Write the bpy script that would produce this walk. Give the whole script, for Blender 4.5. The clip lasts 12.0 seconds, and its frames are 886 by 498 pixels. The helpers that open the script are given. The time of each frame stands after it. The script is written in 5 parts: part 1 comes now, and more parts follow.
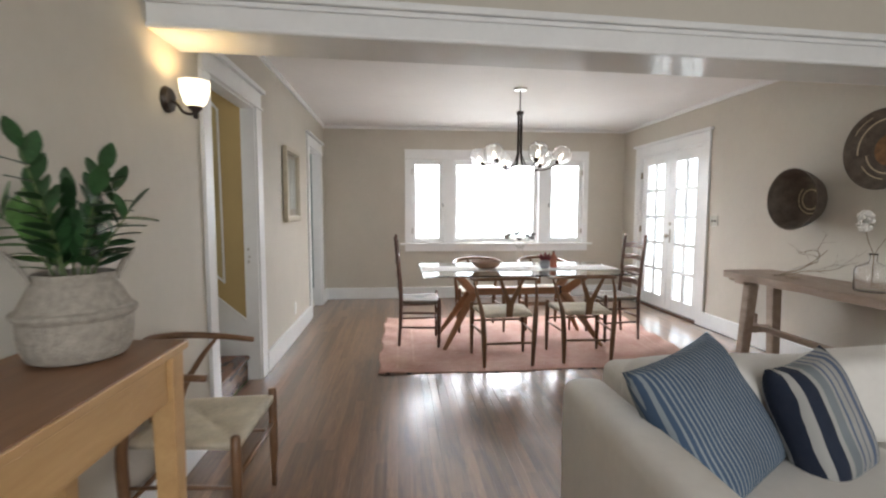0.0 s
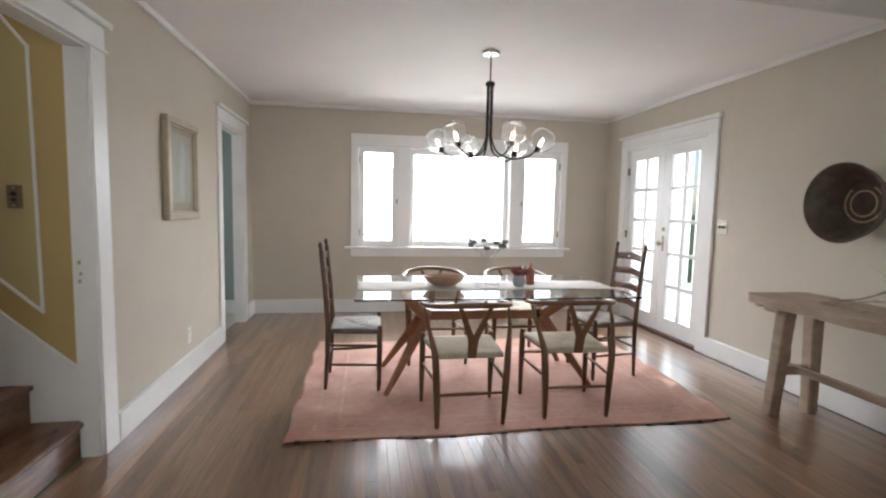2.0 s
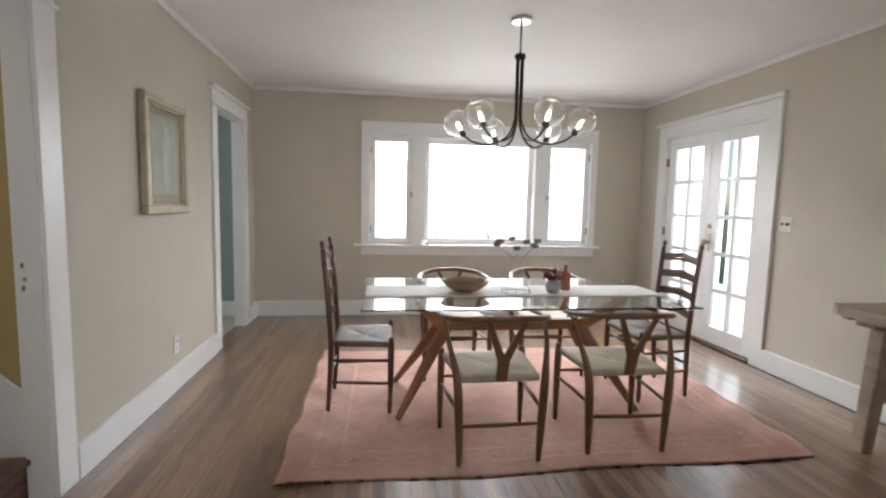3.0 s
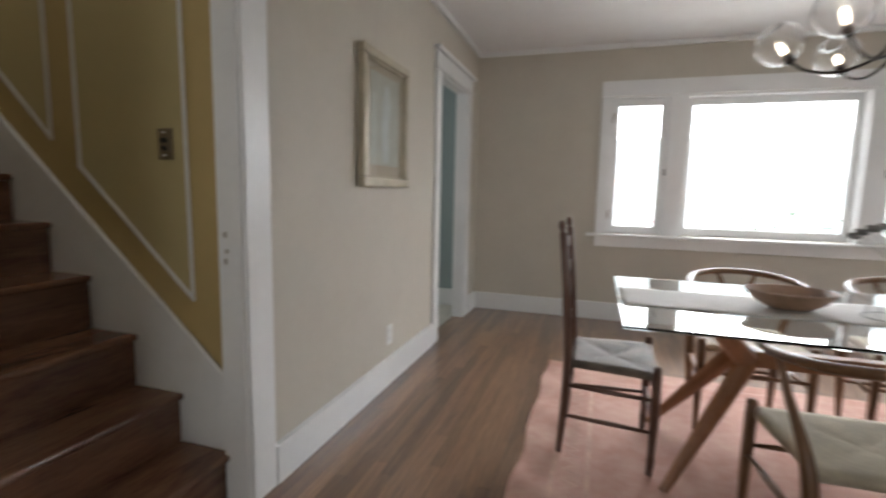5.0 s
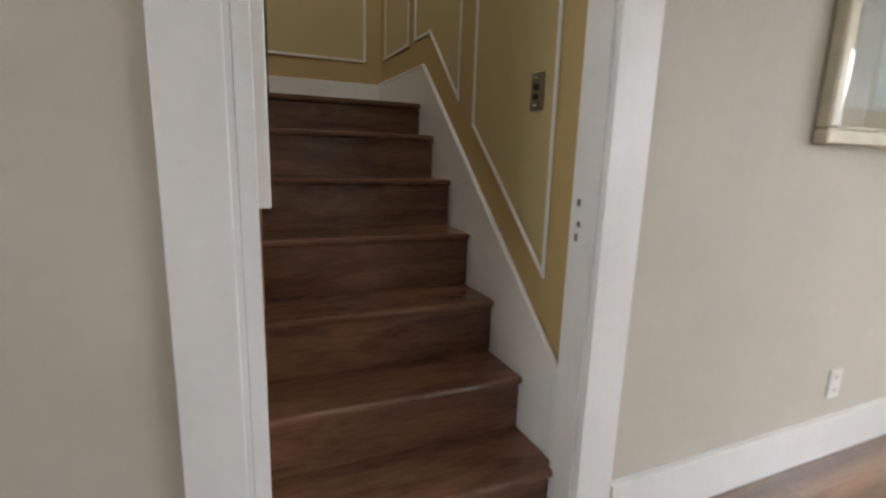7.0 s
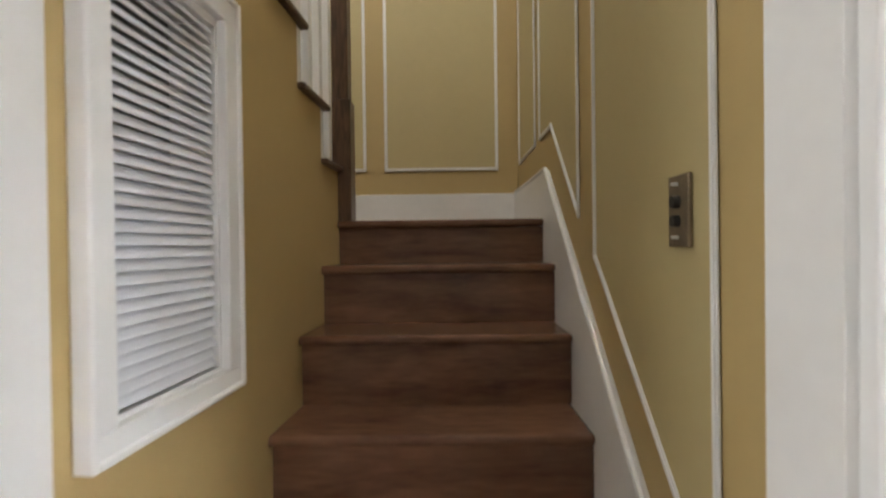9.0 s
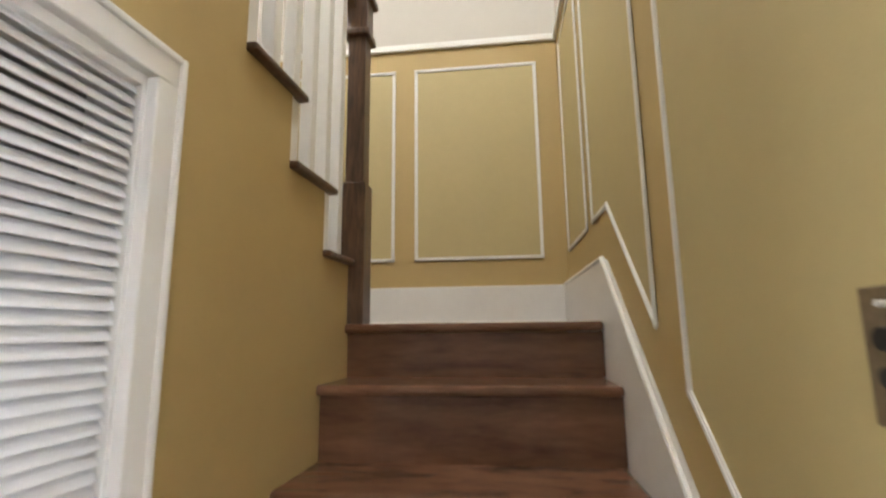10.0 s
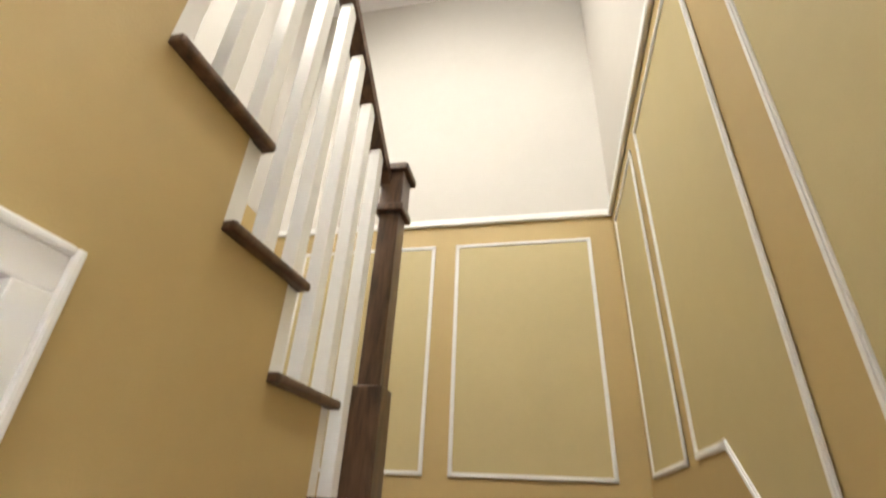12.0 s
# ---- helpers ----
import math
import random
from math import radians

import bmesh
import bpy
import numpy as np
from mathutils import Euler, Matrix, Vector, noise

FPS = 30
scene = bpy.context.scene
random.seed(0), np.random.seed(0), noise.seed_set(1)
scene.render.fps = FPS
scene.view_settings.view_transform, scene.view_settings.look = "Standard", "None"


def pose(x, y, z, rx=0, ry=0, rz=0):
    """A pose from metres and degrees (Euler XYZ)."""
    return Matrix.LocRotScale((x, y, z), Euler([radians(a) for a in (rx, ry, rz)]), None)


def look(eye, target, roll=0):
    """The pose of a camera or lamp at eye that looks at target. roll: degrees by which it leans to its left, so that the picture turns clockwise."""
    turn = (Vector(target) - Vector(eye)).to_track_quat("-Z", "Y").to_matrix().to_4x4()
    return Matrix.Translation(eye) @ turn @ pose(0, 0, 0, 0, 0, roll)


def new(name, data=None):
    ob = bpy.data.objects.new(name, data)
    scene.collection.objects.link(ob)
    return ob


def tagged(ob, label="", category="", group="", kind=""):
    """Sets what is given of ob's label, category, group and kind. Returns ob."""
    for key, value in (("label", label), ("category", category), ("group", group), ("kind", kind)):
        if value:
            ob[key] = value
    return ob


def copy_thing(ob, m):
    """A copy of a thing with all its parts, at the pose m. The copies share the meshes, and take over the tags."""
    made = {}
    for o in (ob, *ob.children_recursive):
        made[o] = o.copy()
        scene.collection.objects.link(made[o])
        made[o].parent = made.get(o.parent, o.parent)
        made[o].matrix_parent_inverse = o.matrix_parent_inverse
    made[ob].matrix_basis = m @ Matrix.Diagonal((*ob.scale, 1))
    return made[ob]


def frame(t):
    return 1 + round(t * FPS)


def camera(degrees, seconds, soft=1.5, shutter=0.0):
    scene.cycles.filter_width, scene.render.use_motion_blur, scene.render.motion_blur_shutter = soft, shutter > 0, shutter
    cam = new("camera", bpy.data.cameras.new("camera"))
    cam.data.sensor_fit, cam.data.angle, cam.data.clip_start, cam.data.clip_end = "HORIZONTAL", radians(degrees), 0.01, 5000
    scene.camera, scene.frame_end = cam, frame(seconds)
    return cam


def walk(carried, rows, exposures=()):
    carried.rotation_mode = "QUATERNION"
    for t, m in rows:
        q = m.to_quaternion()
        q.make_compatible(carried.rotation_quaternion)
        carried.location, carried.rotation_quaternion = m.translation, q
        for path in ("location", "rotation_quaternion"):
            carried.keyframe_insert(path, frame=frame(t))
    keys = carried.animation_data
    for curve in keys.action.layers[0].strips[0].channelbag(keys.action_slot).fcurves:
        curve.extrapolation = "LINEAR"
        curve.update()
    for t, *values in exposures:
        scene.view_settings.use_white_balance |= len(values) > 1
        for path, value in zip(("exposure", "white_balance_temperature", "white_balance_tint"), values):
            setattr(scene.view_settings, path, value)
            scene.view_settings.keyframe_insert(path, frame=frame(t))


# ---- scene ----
cam = camera(86, 12.0, soft=2.2, shutter=0.5)
PATH = [
    (0, (0.057, -0.309, 1.304), (0.241, 1.676, 1.143), 0.1),
    (0.5, (0.136, -0.048, 1.307), (0.356, 1.933, 1.145), 0.4),
    (1, (0.209, 0.235, 1.323), (0.482, 2.209, 1.157), 0.9),
    (1.5, (0.279, 0.515, 1.313), (0.593, 2.483, 1.148), 1.1),
    (2, (0.328, 0.784, 1.318), (0.65, 2.751, 1.146), 1.2),
    (2.5, (0.368, 1.055, 1.312), (0.665, 3.024, 1.13), 1.2),
    (2.7, (0.363, 1.142, 1.309), (0.652, 3.112, 1.123), 1.3),
    (4.5, (0.246, 1.922, 1.195), (0.016, 3.899, 0.994), 0.7),
    (5, (0.157, 2.048, 1.176), (-0.45, 3.938, 0.937), 1.2),
    (5.5, (0.226, 2.159, 1.148), (-0.918, 3.782, 0.916), 1.3),
    (6, (0.258, 2.25, 1.143), (-1.214, 3.573, 0.854), 1.9),
    (6.5, (0.085, 2.426, 1.115), (-1.585, 3.463, 0.744), 2.3),
    (7, (-0.044, 2.548, 1.127), (-1.844, 3.329, 0.736), 1.8),
    (7.2, (-0.079, 2.572, 1.148), (-1.906, 3.279, 0.748), 2.2),
    (8.8, (-0.551, 3.023, 1.306), (-2.55, 3.065, 1.187), -0.2),
    (9, (-0.615, 3.068, 1.281), (-2.615, 3.039, 1.263), -0.7),
    (9.5, (-0.777, 3.108, 1.306), (-2.766, 2.976, 1.46), -1),
    (10, (-0.955, 3.124, 1.355), (-2.913, 2.891, 1.69), -0.6),
    (10.5, (-1.08, 3.123, 1.397), (-2.998, 2.847, 1.892), -0.4),
    (11, (-1.169, 3.112, 1.445), (-3.039, 2.802, 2.085), 0),
    (11.5, (-1.218, 3.107, 1.498), (-3.018, 2.761, 2.298), 1.3),
    (12, (-1.252, 3.099, 1.564), (-2.959, 2.709, 2.531), 3.1),
]
EXPOSURES = [(0, 0.15), (2.5, -0.02), (4.5, -0.3), (5.0, -0.36), (5.5, -0.38), (6.2, 0.0), (7.0, 0.3), (9.0, 0.95), (9.5, 1.35), (10.0, 1.62), (10.5, 1.75), (12.0, 1.97)]
walk(cam, [(t, look(eye, target, roll)) for t, eye, target, roll in PATH], EXPOSURES)

# ---- world, sun, lamps ----
world = bpy.data.worlds.new("sky")
scene.world = world
world.use_nodes = True
_n = world.node_tree.nodes
_sky = _n.new("ShaderNodeTexSky")
_sky.sky_type, _sky.sun_disc = "NISHITA", False
_sky.sun_elevation, _sky.sun_rotation = radians(52), radians(215)
world.node_tree.links.new(_sky.outputs[0], _n["Background"].inputs[0])
_n["Background"].inputs[1].default_value = 0.12
_sun = new("sun", bpy.data.lights.new("sun", "SUN"))
_sun.data.energy, _sun.data.angle, _sun.data.color = 2.5, radians(0.5), (1.0, 0.95, 0.88)
_sun.matrix_world = look((-10, -14, 22), (0, 0, 0))


def area_lamp(name, m, w, h, power, colour=(1, 1, 1)):
    data = bpy.data.lights.new(name, "AREA")
    data.shape, data.size, data.size_y, data.energy, data.color = "RECTANGLE", w, h, power, colour
    ob = new(name, data)
    ob.matrix_world = m
    return ob


# added lamp before the wall behind the starting point, for unseen living room windows
area_lamp("living_room_fill", look((1.2, -3.35, 1.35), (1.2, 2.0, 1.2)), 2.8, 1.5, 84, (0.94, 0.97, 1.0))
# open sky above the garden, falling steeply through the window and the french doors
area_lamp("garden_sky", look((1.4, 9.7, 3.1), (0.6, 4.0, 1.3)), 5.0, 2.2, 930, (0.93, 0.95, 1.0))
area_lamp("terrace_sky", look((6.9, 5.5, 2.9), (1.4, 4.3, 1.1)), 4.0, 2.0, 300, (0.93, 0.95, 1.0))
# lamps added low outside to brighten the ceiling, as light off the ground would
area_lamp("garden_ceiling_fill", look((1.5, 9.0, -0.2), (1.3, 3.6, 2.1)), 5.0, 1.4, 150, (1.0, 0.98, 0.97))
area_lamp("terrace_ceiling_fill", look((6.2, 5.5, 0.0), (1.5, 4.5, 2.2)), 3.0, 1.4, 60, (1.0, 0.98, 0.97))
# added lamp pair for unseen upstairs light, one towards each wall of the stairwell
area_lamp("upstairs_fill", look((-1.7, 3.36, 4.1), (-1.8, 2.4, 1.9)), 1.2, 0.6, 11.5, (1.0, 0.96, 0.88))
area_lamp("upstairs_fill", look((-1.7, 1.85, 4.1), (-1.9, 3.3, 2.0)), 1.2, 0.6, 17, (1.0, 0.96, 0.88))
# added lamp for the small room beyond the far doorway, its window unseen
area_lamp("side_room_fill", look((-3.1, 5.6, 1.5), (-1.2, 6.0, 1.0)), 0.9, 1.0, 14, (0.95, 0.98, 1.0))

# ---- materials ----


def material(name, colour, rough=0.5, metal=0.0, var=0.06, scale=6.0, bump=0.0, bscale=60.0, stretch=(1, 1, 1), second=None,
             spec=0.5, rnd=0.0, island=False, coat=0.0, figure=0.0):
    """A procedural surface: base colour varied at two scales, with a fine bump."""
    m = bpy.data.materials.new(name)
    m.use_nodes = True
    nt = m.node_tree
    n, l = nt.nodes, nt.links
    b = n["Principled BSDF"]
    b.inputs["Metallic"].default_value = metal
    b.inputs["Specular IOR Level"].default_value = spec
    b.inputs["Coat Weight"].default_value = coat
    b.inputs["Coat Roughness"].default_value = 0.12
    tc = n.new("ShaderNodeTexCoord")
    mp = n.new("ShaderNodeMapping")
    mp.inputs["Scale"].default_value = stretch
    l.new(tc.outputs["Object"], mp.inputs[0])
    n1 = n.new("ShaderNodeTexNoise")
    n1.inputs["Scale"].default_value, n1.inputs["Detail"].default_value = scale, 5
    n2 = n.new("ShaderNodeTexNoise")
    n2.inputs["Scale"].default_value, n2.inputs["Detail"].default_value = scale * 7, 3
    n1.inputs["Distortion"].default_value = figure
    l.new(mp.outputs[0], n1.inputs["Vector"])
    l.new(mp.outputs[0], n2.inputs["Vector"])
    add = n.new("ShaderNodeMath")
    add.operation = "MULTIPLY_ADD"
    add.inputs[1].default_value = 0.45
    l.new(n2.outputs[0], add.inputs[0])
    l.new(n1.outputs[0], add.inputs[2])
    ramp = n.new("ShaderNodeValToRGB")
    c2 = second or [c * (1 + var * 2) for c in colour]
    c1 = colour if second else [c * (1 - var * 2) for c in colour]
    ramp.color_ramp.elements[0].position, ramp.color_ramp.elements[1].position = 0.45, 1.0
    ramp.color_ramp.elements[0].color = (*c1, 1)
    ramp.color_ramp.elements[1].color = (*c2, 1)
    l.new(add.outputs[0], ramp.inputs[0])
    out = ramp.outputs[0]
    if rnd:
        src = n.new("ShaderNodeNewGeometry").outputs["Random Per Island"] if island else n.new("ShaderNodeObjectInfo").outputs["Random"]
        mr = n.new("ShaderNodeMapRange")
        mr.inputs[3].default_value, mr.inputs[4].default_value = 1 - rnd, 1 + rnd
        l.new(src, mr.inputs[0])
        hsv = n.new("ShaderNodeHueSaturation")
        l.new(mr.outputs[0], hsv.inputs["Value"])
        l.new(out, hsv.inputs["Color"])
        out = hsv.outputs[0]
    l.new(out, b.inputs["Base Color"])
    rr = n.new("ShaderNodeMapRange")
    rr.inputs[3].default_value, rr.inputs[4].default_value = rough * 0.85, min(1, rough * 1.15)
    l.new(n1.outputs[0], rr.inputs[0])
    l.new(rr.outputs[0], b.inputs["Roughness"])
    if bump:
        nb = n.new("ShaderNodeTexNoise")
        nb.inputs["Scale"].default_value, nb.inputs["Detail"].default_value = bscale, 4
        l.new(mp.outputs[0], nb.inputs["Vector"])
        bp = n.new("ShaderNodeBump")
        bp.inputs["Strength"].default_value, bp.inputs["Distance"].default_value = bump, 0.01
        l.new(nb.outputs[0], bp.inputs["Height"])
        l.new(bp.outputs[0], b.inputs["Normal"])
    return m


def glass_material(name, rough=0.0, tint=(1, 1, 1), ior=1.45):
    m = bpy.data.materials.new(name)
    m.use_nodes = True
    b = m.node_tree.nodes["Principled BSDF"]
    b.inputs["Base Color"].default_value = (*tint, 1)
    b.inputs["Roughness"].default_value, b.inputs["Transmission Weight"].default_value, b.inputs["IOR"].default_value = rough, 1.0, ior
    return m


def glow_material(name, colour, strength):
    m = bpy.data.materials.new(name)
    m.use_nodes = True
    b = m.node_tree.nodes["Principled BSDF"]
    b.inputs["Base Color"].default_value = (*colour, 1)
    b.inputs["Emission Color"].default_value = (*colour, 1)
    b.inputs["Emission Strength"].default_value = strength
    return m


WALL = material("greige_wall_paint", (0.548, 0.51, 0.437), 0.75, var=0.02, scale=3, bump=0.06, bscale=220)
WHITE = material("white_trim_paint", (0.78, 0.785, 0.775), 0.32, var=0.02, scale=5, bump=0.03, bscale=40)
GLOSS = material("glossy_white_beam_paint", (0.78, 0.785, 0.775), 0.13, var=0.02, scale=5, bump=0.02, bscale=12)
CEIL = material("ceiling_paint", (0.85, 0.845, 0.845), 0.65, var=0.015, scale=2, bump=0.05, bscale=180)
GOLD_IN = material("gold_green_wall_paint", (0.475, 0.395, 0.20), 0.6, var=0.02, scale=3, bump=0.06, bscale=220)
GOLD_OUT = material("ochre_wall_paint", (0.455, 0.34, 0.148), 0.6, var=0.02, scale=3, bump=0.06, bscale=220)
TEAL = material("blue_green_wall_paint", (0.30, 0.36, 0.355), 0.7, var=0.02, scale=3, bump=0.05, bscale=220)
TILE = material("pale_floor_tile", (0.6, 0.57, 0.5), 0.4, var=0.05)
PLANK = material("oak_floor_plank", (0.118, 0.064, 0.038), 0.3, var=0.2, scale=2.2, bump=0.008, bscale=30, stretch=(9, 0.7, 9),
                 second=(0.295, 0.168, 0.093), rnd=0.27, figure=1.1, coat=0.85)
PLANK_JOINED = material("oak_floor_plank_joined", (0.118, 0.064, 0.038), 0.3, var=0.2, scale=2.2, bump=0.008, bscale=30, stretch=(9, 0.7, 9),
                        second=(0.295, 0.168, 0.093), rnd=0.27, island=True, figure=1.1, coat=0.85)
for m_ in (PLANK, PLANK_JOINED):
    m_.node_tree.nodes["Principled BSDF"].inputs["Coat Roughness"].default_value = 0.2
# the single planks take their grain from where they lie, as the joined ones do
nt_ = PLANK.node_tree
lay = nt_.nodes.new("ShaderNodeVectorMath")
lay.operation = "ADD"
nt_.links.new(nt_.nodes["Texture Coordinate"].outputs["Object"], lay.inputs[0])
nt_.links.new(nt_.nodes.new("ShaderNodeObjectInfo").outputs["Location"], lay.inputs[1])
nt_.links.new(lay.outputs[0], nt_.nodes["Mapping"].inputs[0])
GAP = material("floor_joint", (0.03, 0.02, 0.014), 0.7)
STAIR_WOOD = material("dark_stair_wood", (0.084, 0.040, 0.026), 0.25, var=0.2, scale=2.6, bump=0.05, bscale=24, stretch=(4, 0.8, 4),
                      second=(0.235, 0.122, 0.072), figure=0.9)
DARK_WOOD = material("dark_newel_wood", (0.028, 0.015, 0.010), 0.35, var=0.2, scale=3.5, bump=0.06, bscale=30, stretch=(5, 5, 0.8), second=(0.17, 0.095, 0.055), figure=2.0)
GLASS = glass_material("window_glass")
PAVING = material("pale_paving", (0.55, 0.54, 0.52), 0.9, var=0.05)
LAWN = material("lawn", (0.10, 0.14, 0.05), 0.9, var=0.2)
SKYGLOW = glow_material("bright_overcast_sky", (0.87, 0.945, 1.0), 1.35)

def stripes(name, colours, scale, axis=0, rough=0.9):
    """Woven cloth with stripes: colours are (position, colour) over one repeat of the given size across the local axis."""
    m = material(name, (0.5, 0.5, 0.5), rough, var=0.05, scale=30, bump=0.25, bscale=350)
    nt = m.node_tree
    n, l = nt.nodes, nt.links
    tc = n.new("ShaderNodeTexCoord")
    sep = n.new("ShaderNodeSeparateXYZ")
    l.new(tc.outputs["Object"], sep.inputs[0])
    wob = n.new("ShaderNodeTexNoise")
    wob.inputs["Scale"].default_value = 6
    l.new(tc.outputs["Object"], wob.inputs["Vector"])
    ad = n.new("ShaderNodeMath")
    ad.operation = "MULTIPLY_ADD"
    ad.inputs[1].default_value = 0.012
    l.new(wob.outputs[0], ad.inputs[0])
    l.new(sep.outputs[axis], ad.inputs[2])
    mu = n.new("ShaderNodeMath")
    mu.operation = "MULTIPLY_ADD"
    mu.inputs[1].default_value, mu.inputs[2].default_value = 1 / scale, 50.5
    l.new(ad.outputs[0], mu.inputs[0])
    fr = n.new("ShaderNodeMath")
    fr.operation = "FRACT"
    l.new(mu.outputs[0], fr.inputs[0])
    ramp = n.new("ShaderNodeValToRGB")
    ramp.color_ramp.interpolation = "CONSTANT"
    els = ramp.color_ramp.elements
    while len(els) < len(colours):
        els.new(0.5)
    for e, (p, c) in zip(els, colours):
        e.position, e.color = p, (*c, 1)
    l.new(fr.outputs[0], ramp.inputs[0])
    mix = n.new("ShaderNodeMix")
    mix.data_type, mix.blend_type = "RGBA", "MULTIPLY"
    mix.inputs[0].default_value = 0.35
    l.new(ramp.outputs[0], mix.inputs[6])
    l.new(wob.outputs[0], mix.inputs[7])
    l.new(mix.outputs[2], n["Principled BSDF"].inputs["Base Color"])
    return m


CREAM_WALL = material("cream_wall_paint", (0.55, 0.525, 0.485), 0.7, var=0.015, scale=2, bump=0.05, bscale=200)
# opaque sheet behind the slats; its grey holds the dimness of the gaps
SLAT_GAP_GREY = material("slat_gap_grey", (0.22, 0.22, 0.22), 0.2)
BLIND_WHITE = material("white_blind_slat", (0.69, 0.705, 0.745), 0.4, var=0.01)
BRONZE = material("aged_bronze", (0.24, 0.19, 0.125), 0.5, metal=0.6, var=0.15, scale=20)
BRONZE_DARK = material("dark_bronze", (0.045, 0.036, 0.03), 0.35, metal=0.8, var=0.1)
BLACK = material("black_metal", (0.02, 0.02, 0.02), 0.45, var=0.1)
PEARL = material("white_plastic", (0.75, 0.75, 0.72), 0.35, var=0.02)
NICKEL = material("brushed_nickel", (0.42, 0.39, 0.33), 0.45, metal=0.9, var=0.05, scale=20)
STEEL = material("polished_metal", (0.72, 0.72, 0.72), 0.25, metal=0.9, var=0.03)
CORD = material("paper_cord", (0.58, 0.52, 0.40), 0.8, var=0.1, scale=8, bump=0.5, bscale=160, stretch=(1, 1, 1))
RUSH = material("rush_seat", (0.165, 0.135, 0.105), 0.65, var=0.2, scale=9, bump=0.5, bscale=120)
CHAIR_WOOD = material("walnut_chair_wood", (0.125, 0.062, 0.030), 0.32, var=0.2, scale=3, bump=0.03, bscale=40, stretch=(4, 4, 1), second=(0.225, 0.12, 0.06))
LADDER_WOOD = material("dark_chair_wood", (0.075, 0.036, 0.024), 0.3, var=0.2, scale=4, bump=0.03, bscale=50, second=(0.15, 0.072, 0.045))
TABLE_WOOD = material("table_walnut", (0.25, 0.108, 0.044), 0.35, var=0.2, scale=3, bump=0.03, bscale=40, stretch=(2, 5, 2), second=(0.37, 0.175, 0.08))
TABLE_GLASS = glass_material("table_glass", 0.0, (0.93, 0.98, 0.96), 1.5)
GLOBE_GLASS = glass_material("clear_blown_glass", 0.12, (1, 1, 1), 1.45)
LINEN = material("white_linen", (0.72, 0.71, 0.68), 0.9, var=0.03, scale=20, bump=0.3, bscale=400)
BOWL_WOOD = material("bowl_wood", (0.32, 0.20, 0.13), 0.5, var=0.15, scale=6, bump=0.05, bscale=60)
WIRE = material("pale_wire", (0.5, 0.5, 0.48), 0.4, metal=0.7, var=0.05)
CUP = material("dark_grey_cup", (0.2, 0.2, 0.2), 0.4, metal=0.3, var=0.1)
GREY_CERAMIC = material("grey_ceramic", (0.36, 0.38, 0.41), 0.4, var=0.08, scale=20)
RED_LEAF = material("dark_red_succulent", (0.22, 0.045, 0.05), 0.5, var=0.25, scale=30)
TERRACOTTA = material("terracotta_glaze", (0.40, 0.13, 0.075), 0.45, var=0.1, scale=14)
RUG_PINK = material("salmon_rug", (0.44, 0.222, 0.17), 0.95, var=0.12, scale=2.5, bump=0.35, bscale=260, second=(0.60, 0.40, 0.33))
RUG_CREAM = material("faded_cream_wool", (0.56, 0.36, 0.29), 0.95, var=0.1, scale=12, bump=0.3, bscale=260)
CHAMPAGNE = material("champagne_frame", (0.44, 0.39, 0.29), 0.4, metal=0.25, var=0.06, scale=14)
MAT_BOARD = material("tan_mat_board", (0.47, 0.41, 0.31), 0.85, var=0.03, scale=20, bump=0.1, bscale=200)
PRINT = material("pale_green_print", (0.50, 0.53, 0.46), 0.7, var=0.06, scale=9)
PRINT_PALE = material("pale_blue_print", (0.60, 0.66, 0.64), 0.7, var=0.06, scale=12)
PALE_WOOD = material("weathered_pale_wood", (0.30, 0.225, 0.17), 0.7, var=0.2, scale=3, bump=0.25, bscale=50, stretch=(6, 0.8, 6), second=(0.46, 0.36, 0.285))
DRIFT = material("driftwood", (0.28, 0.22, 0.16), 0.8, var=0.2, scale=20)
FLOWER = material("white_flower", (0.80, 0.78, 0.74), 0.9, var=0.03)
BASKET = material("dark_coiled_fibre", (0.11, 0.085, 0.064), 0.75, var=0.25, scale=14, bump=0.4, bscale=150)
CREAM_FIBRE = material("cream_fibre", (0.60, 0.48, 0.33), 0.8, var=0.1, scale=30)
TAN_FIBRE = material("tan_fibre", (0.24, 0.12, 0.055), 0.8, var=0.2, scale=30)
DESK_TOP = material("walnut_brown_top", (0.20, 0.095, 0.046), 0.35, var=0.15, scale=2.5, bump=0.03, bscale=30, stretch=(8, 0.8, 8), second=(0.30, 0.16, 0.085))
PINE = material("honey_pine", (0.47, 0.28, 0.115), 0.42, var=0.1, scale=2.5, bump=0.03, bscale=30, stretch=(6, 0.9, 6), second=(0.58, 0.37, 0.17))
BASKET_WHITE = material("whitewashed_fibre", (0.40, 0.365, 0.31), 0.85, var=0.12, scale=40, bump=0.8, bscale=130)
STEM = material("green_stem", (0.10, 0.15, 0.05), 0.5, var=0.15)
LEAF = material("dark_green_leaf", (0.028, 0.075, 0.026), 0.35, var=0.3, scale=14)
YOUNG_LEAF = material("fresh_green_leaf", (0.09, 0.19, 0.05), 0.4, var=0.25, scale=14)
SLIP = material("off_white_slipcover", (0.68, 0.66, 0.62), 0.95, var=0.03, scale=5, bump=0.25, bscale=300)
STRIPE_BLUE = stripes("blue_striped_cloth", [(0.0, (0.06, 0.105, 0.175)), (0.62, (0.28, 0.32, 0.35))], 0.019)
_N, _B, _C, _G = (0.012, 0.02, 0.042), (0.11, 0.15, 0.24), (0.40, 0.395, 0.375), (0.21, 0.24, 0.26)
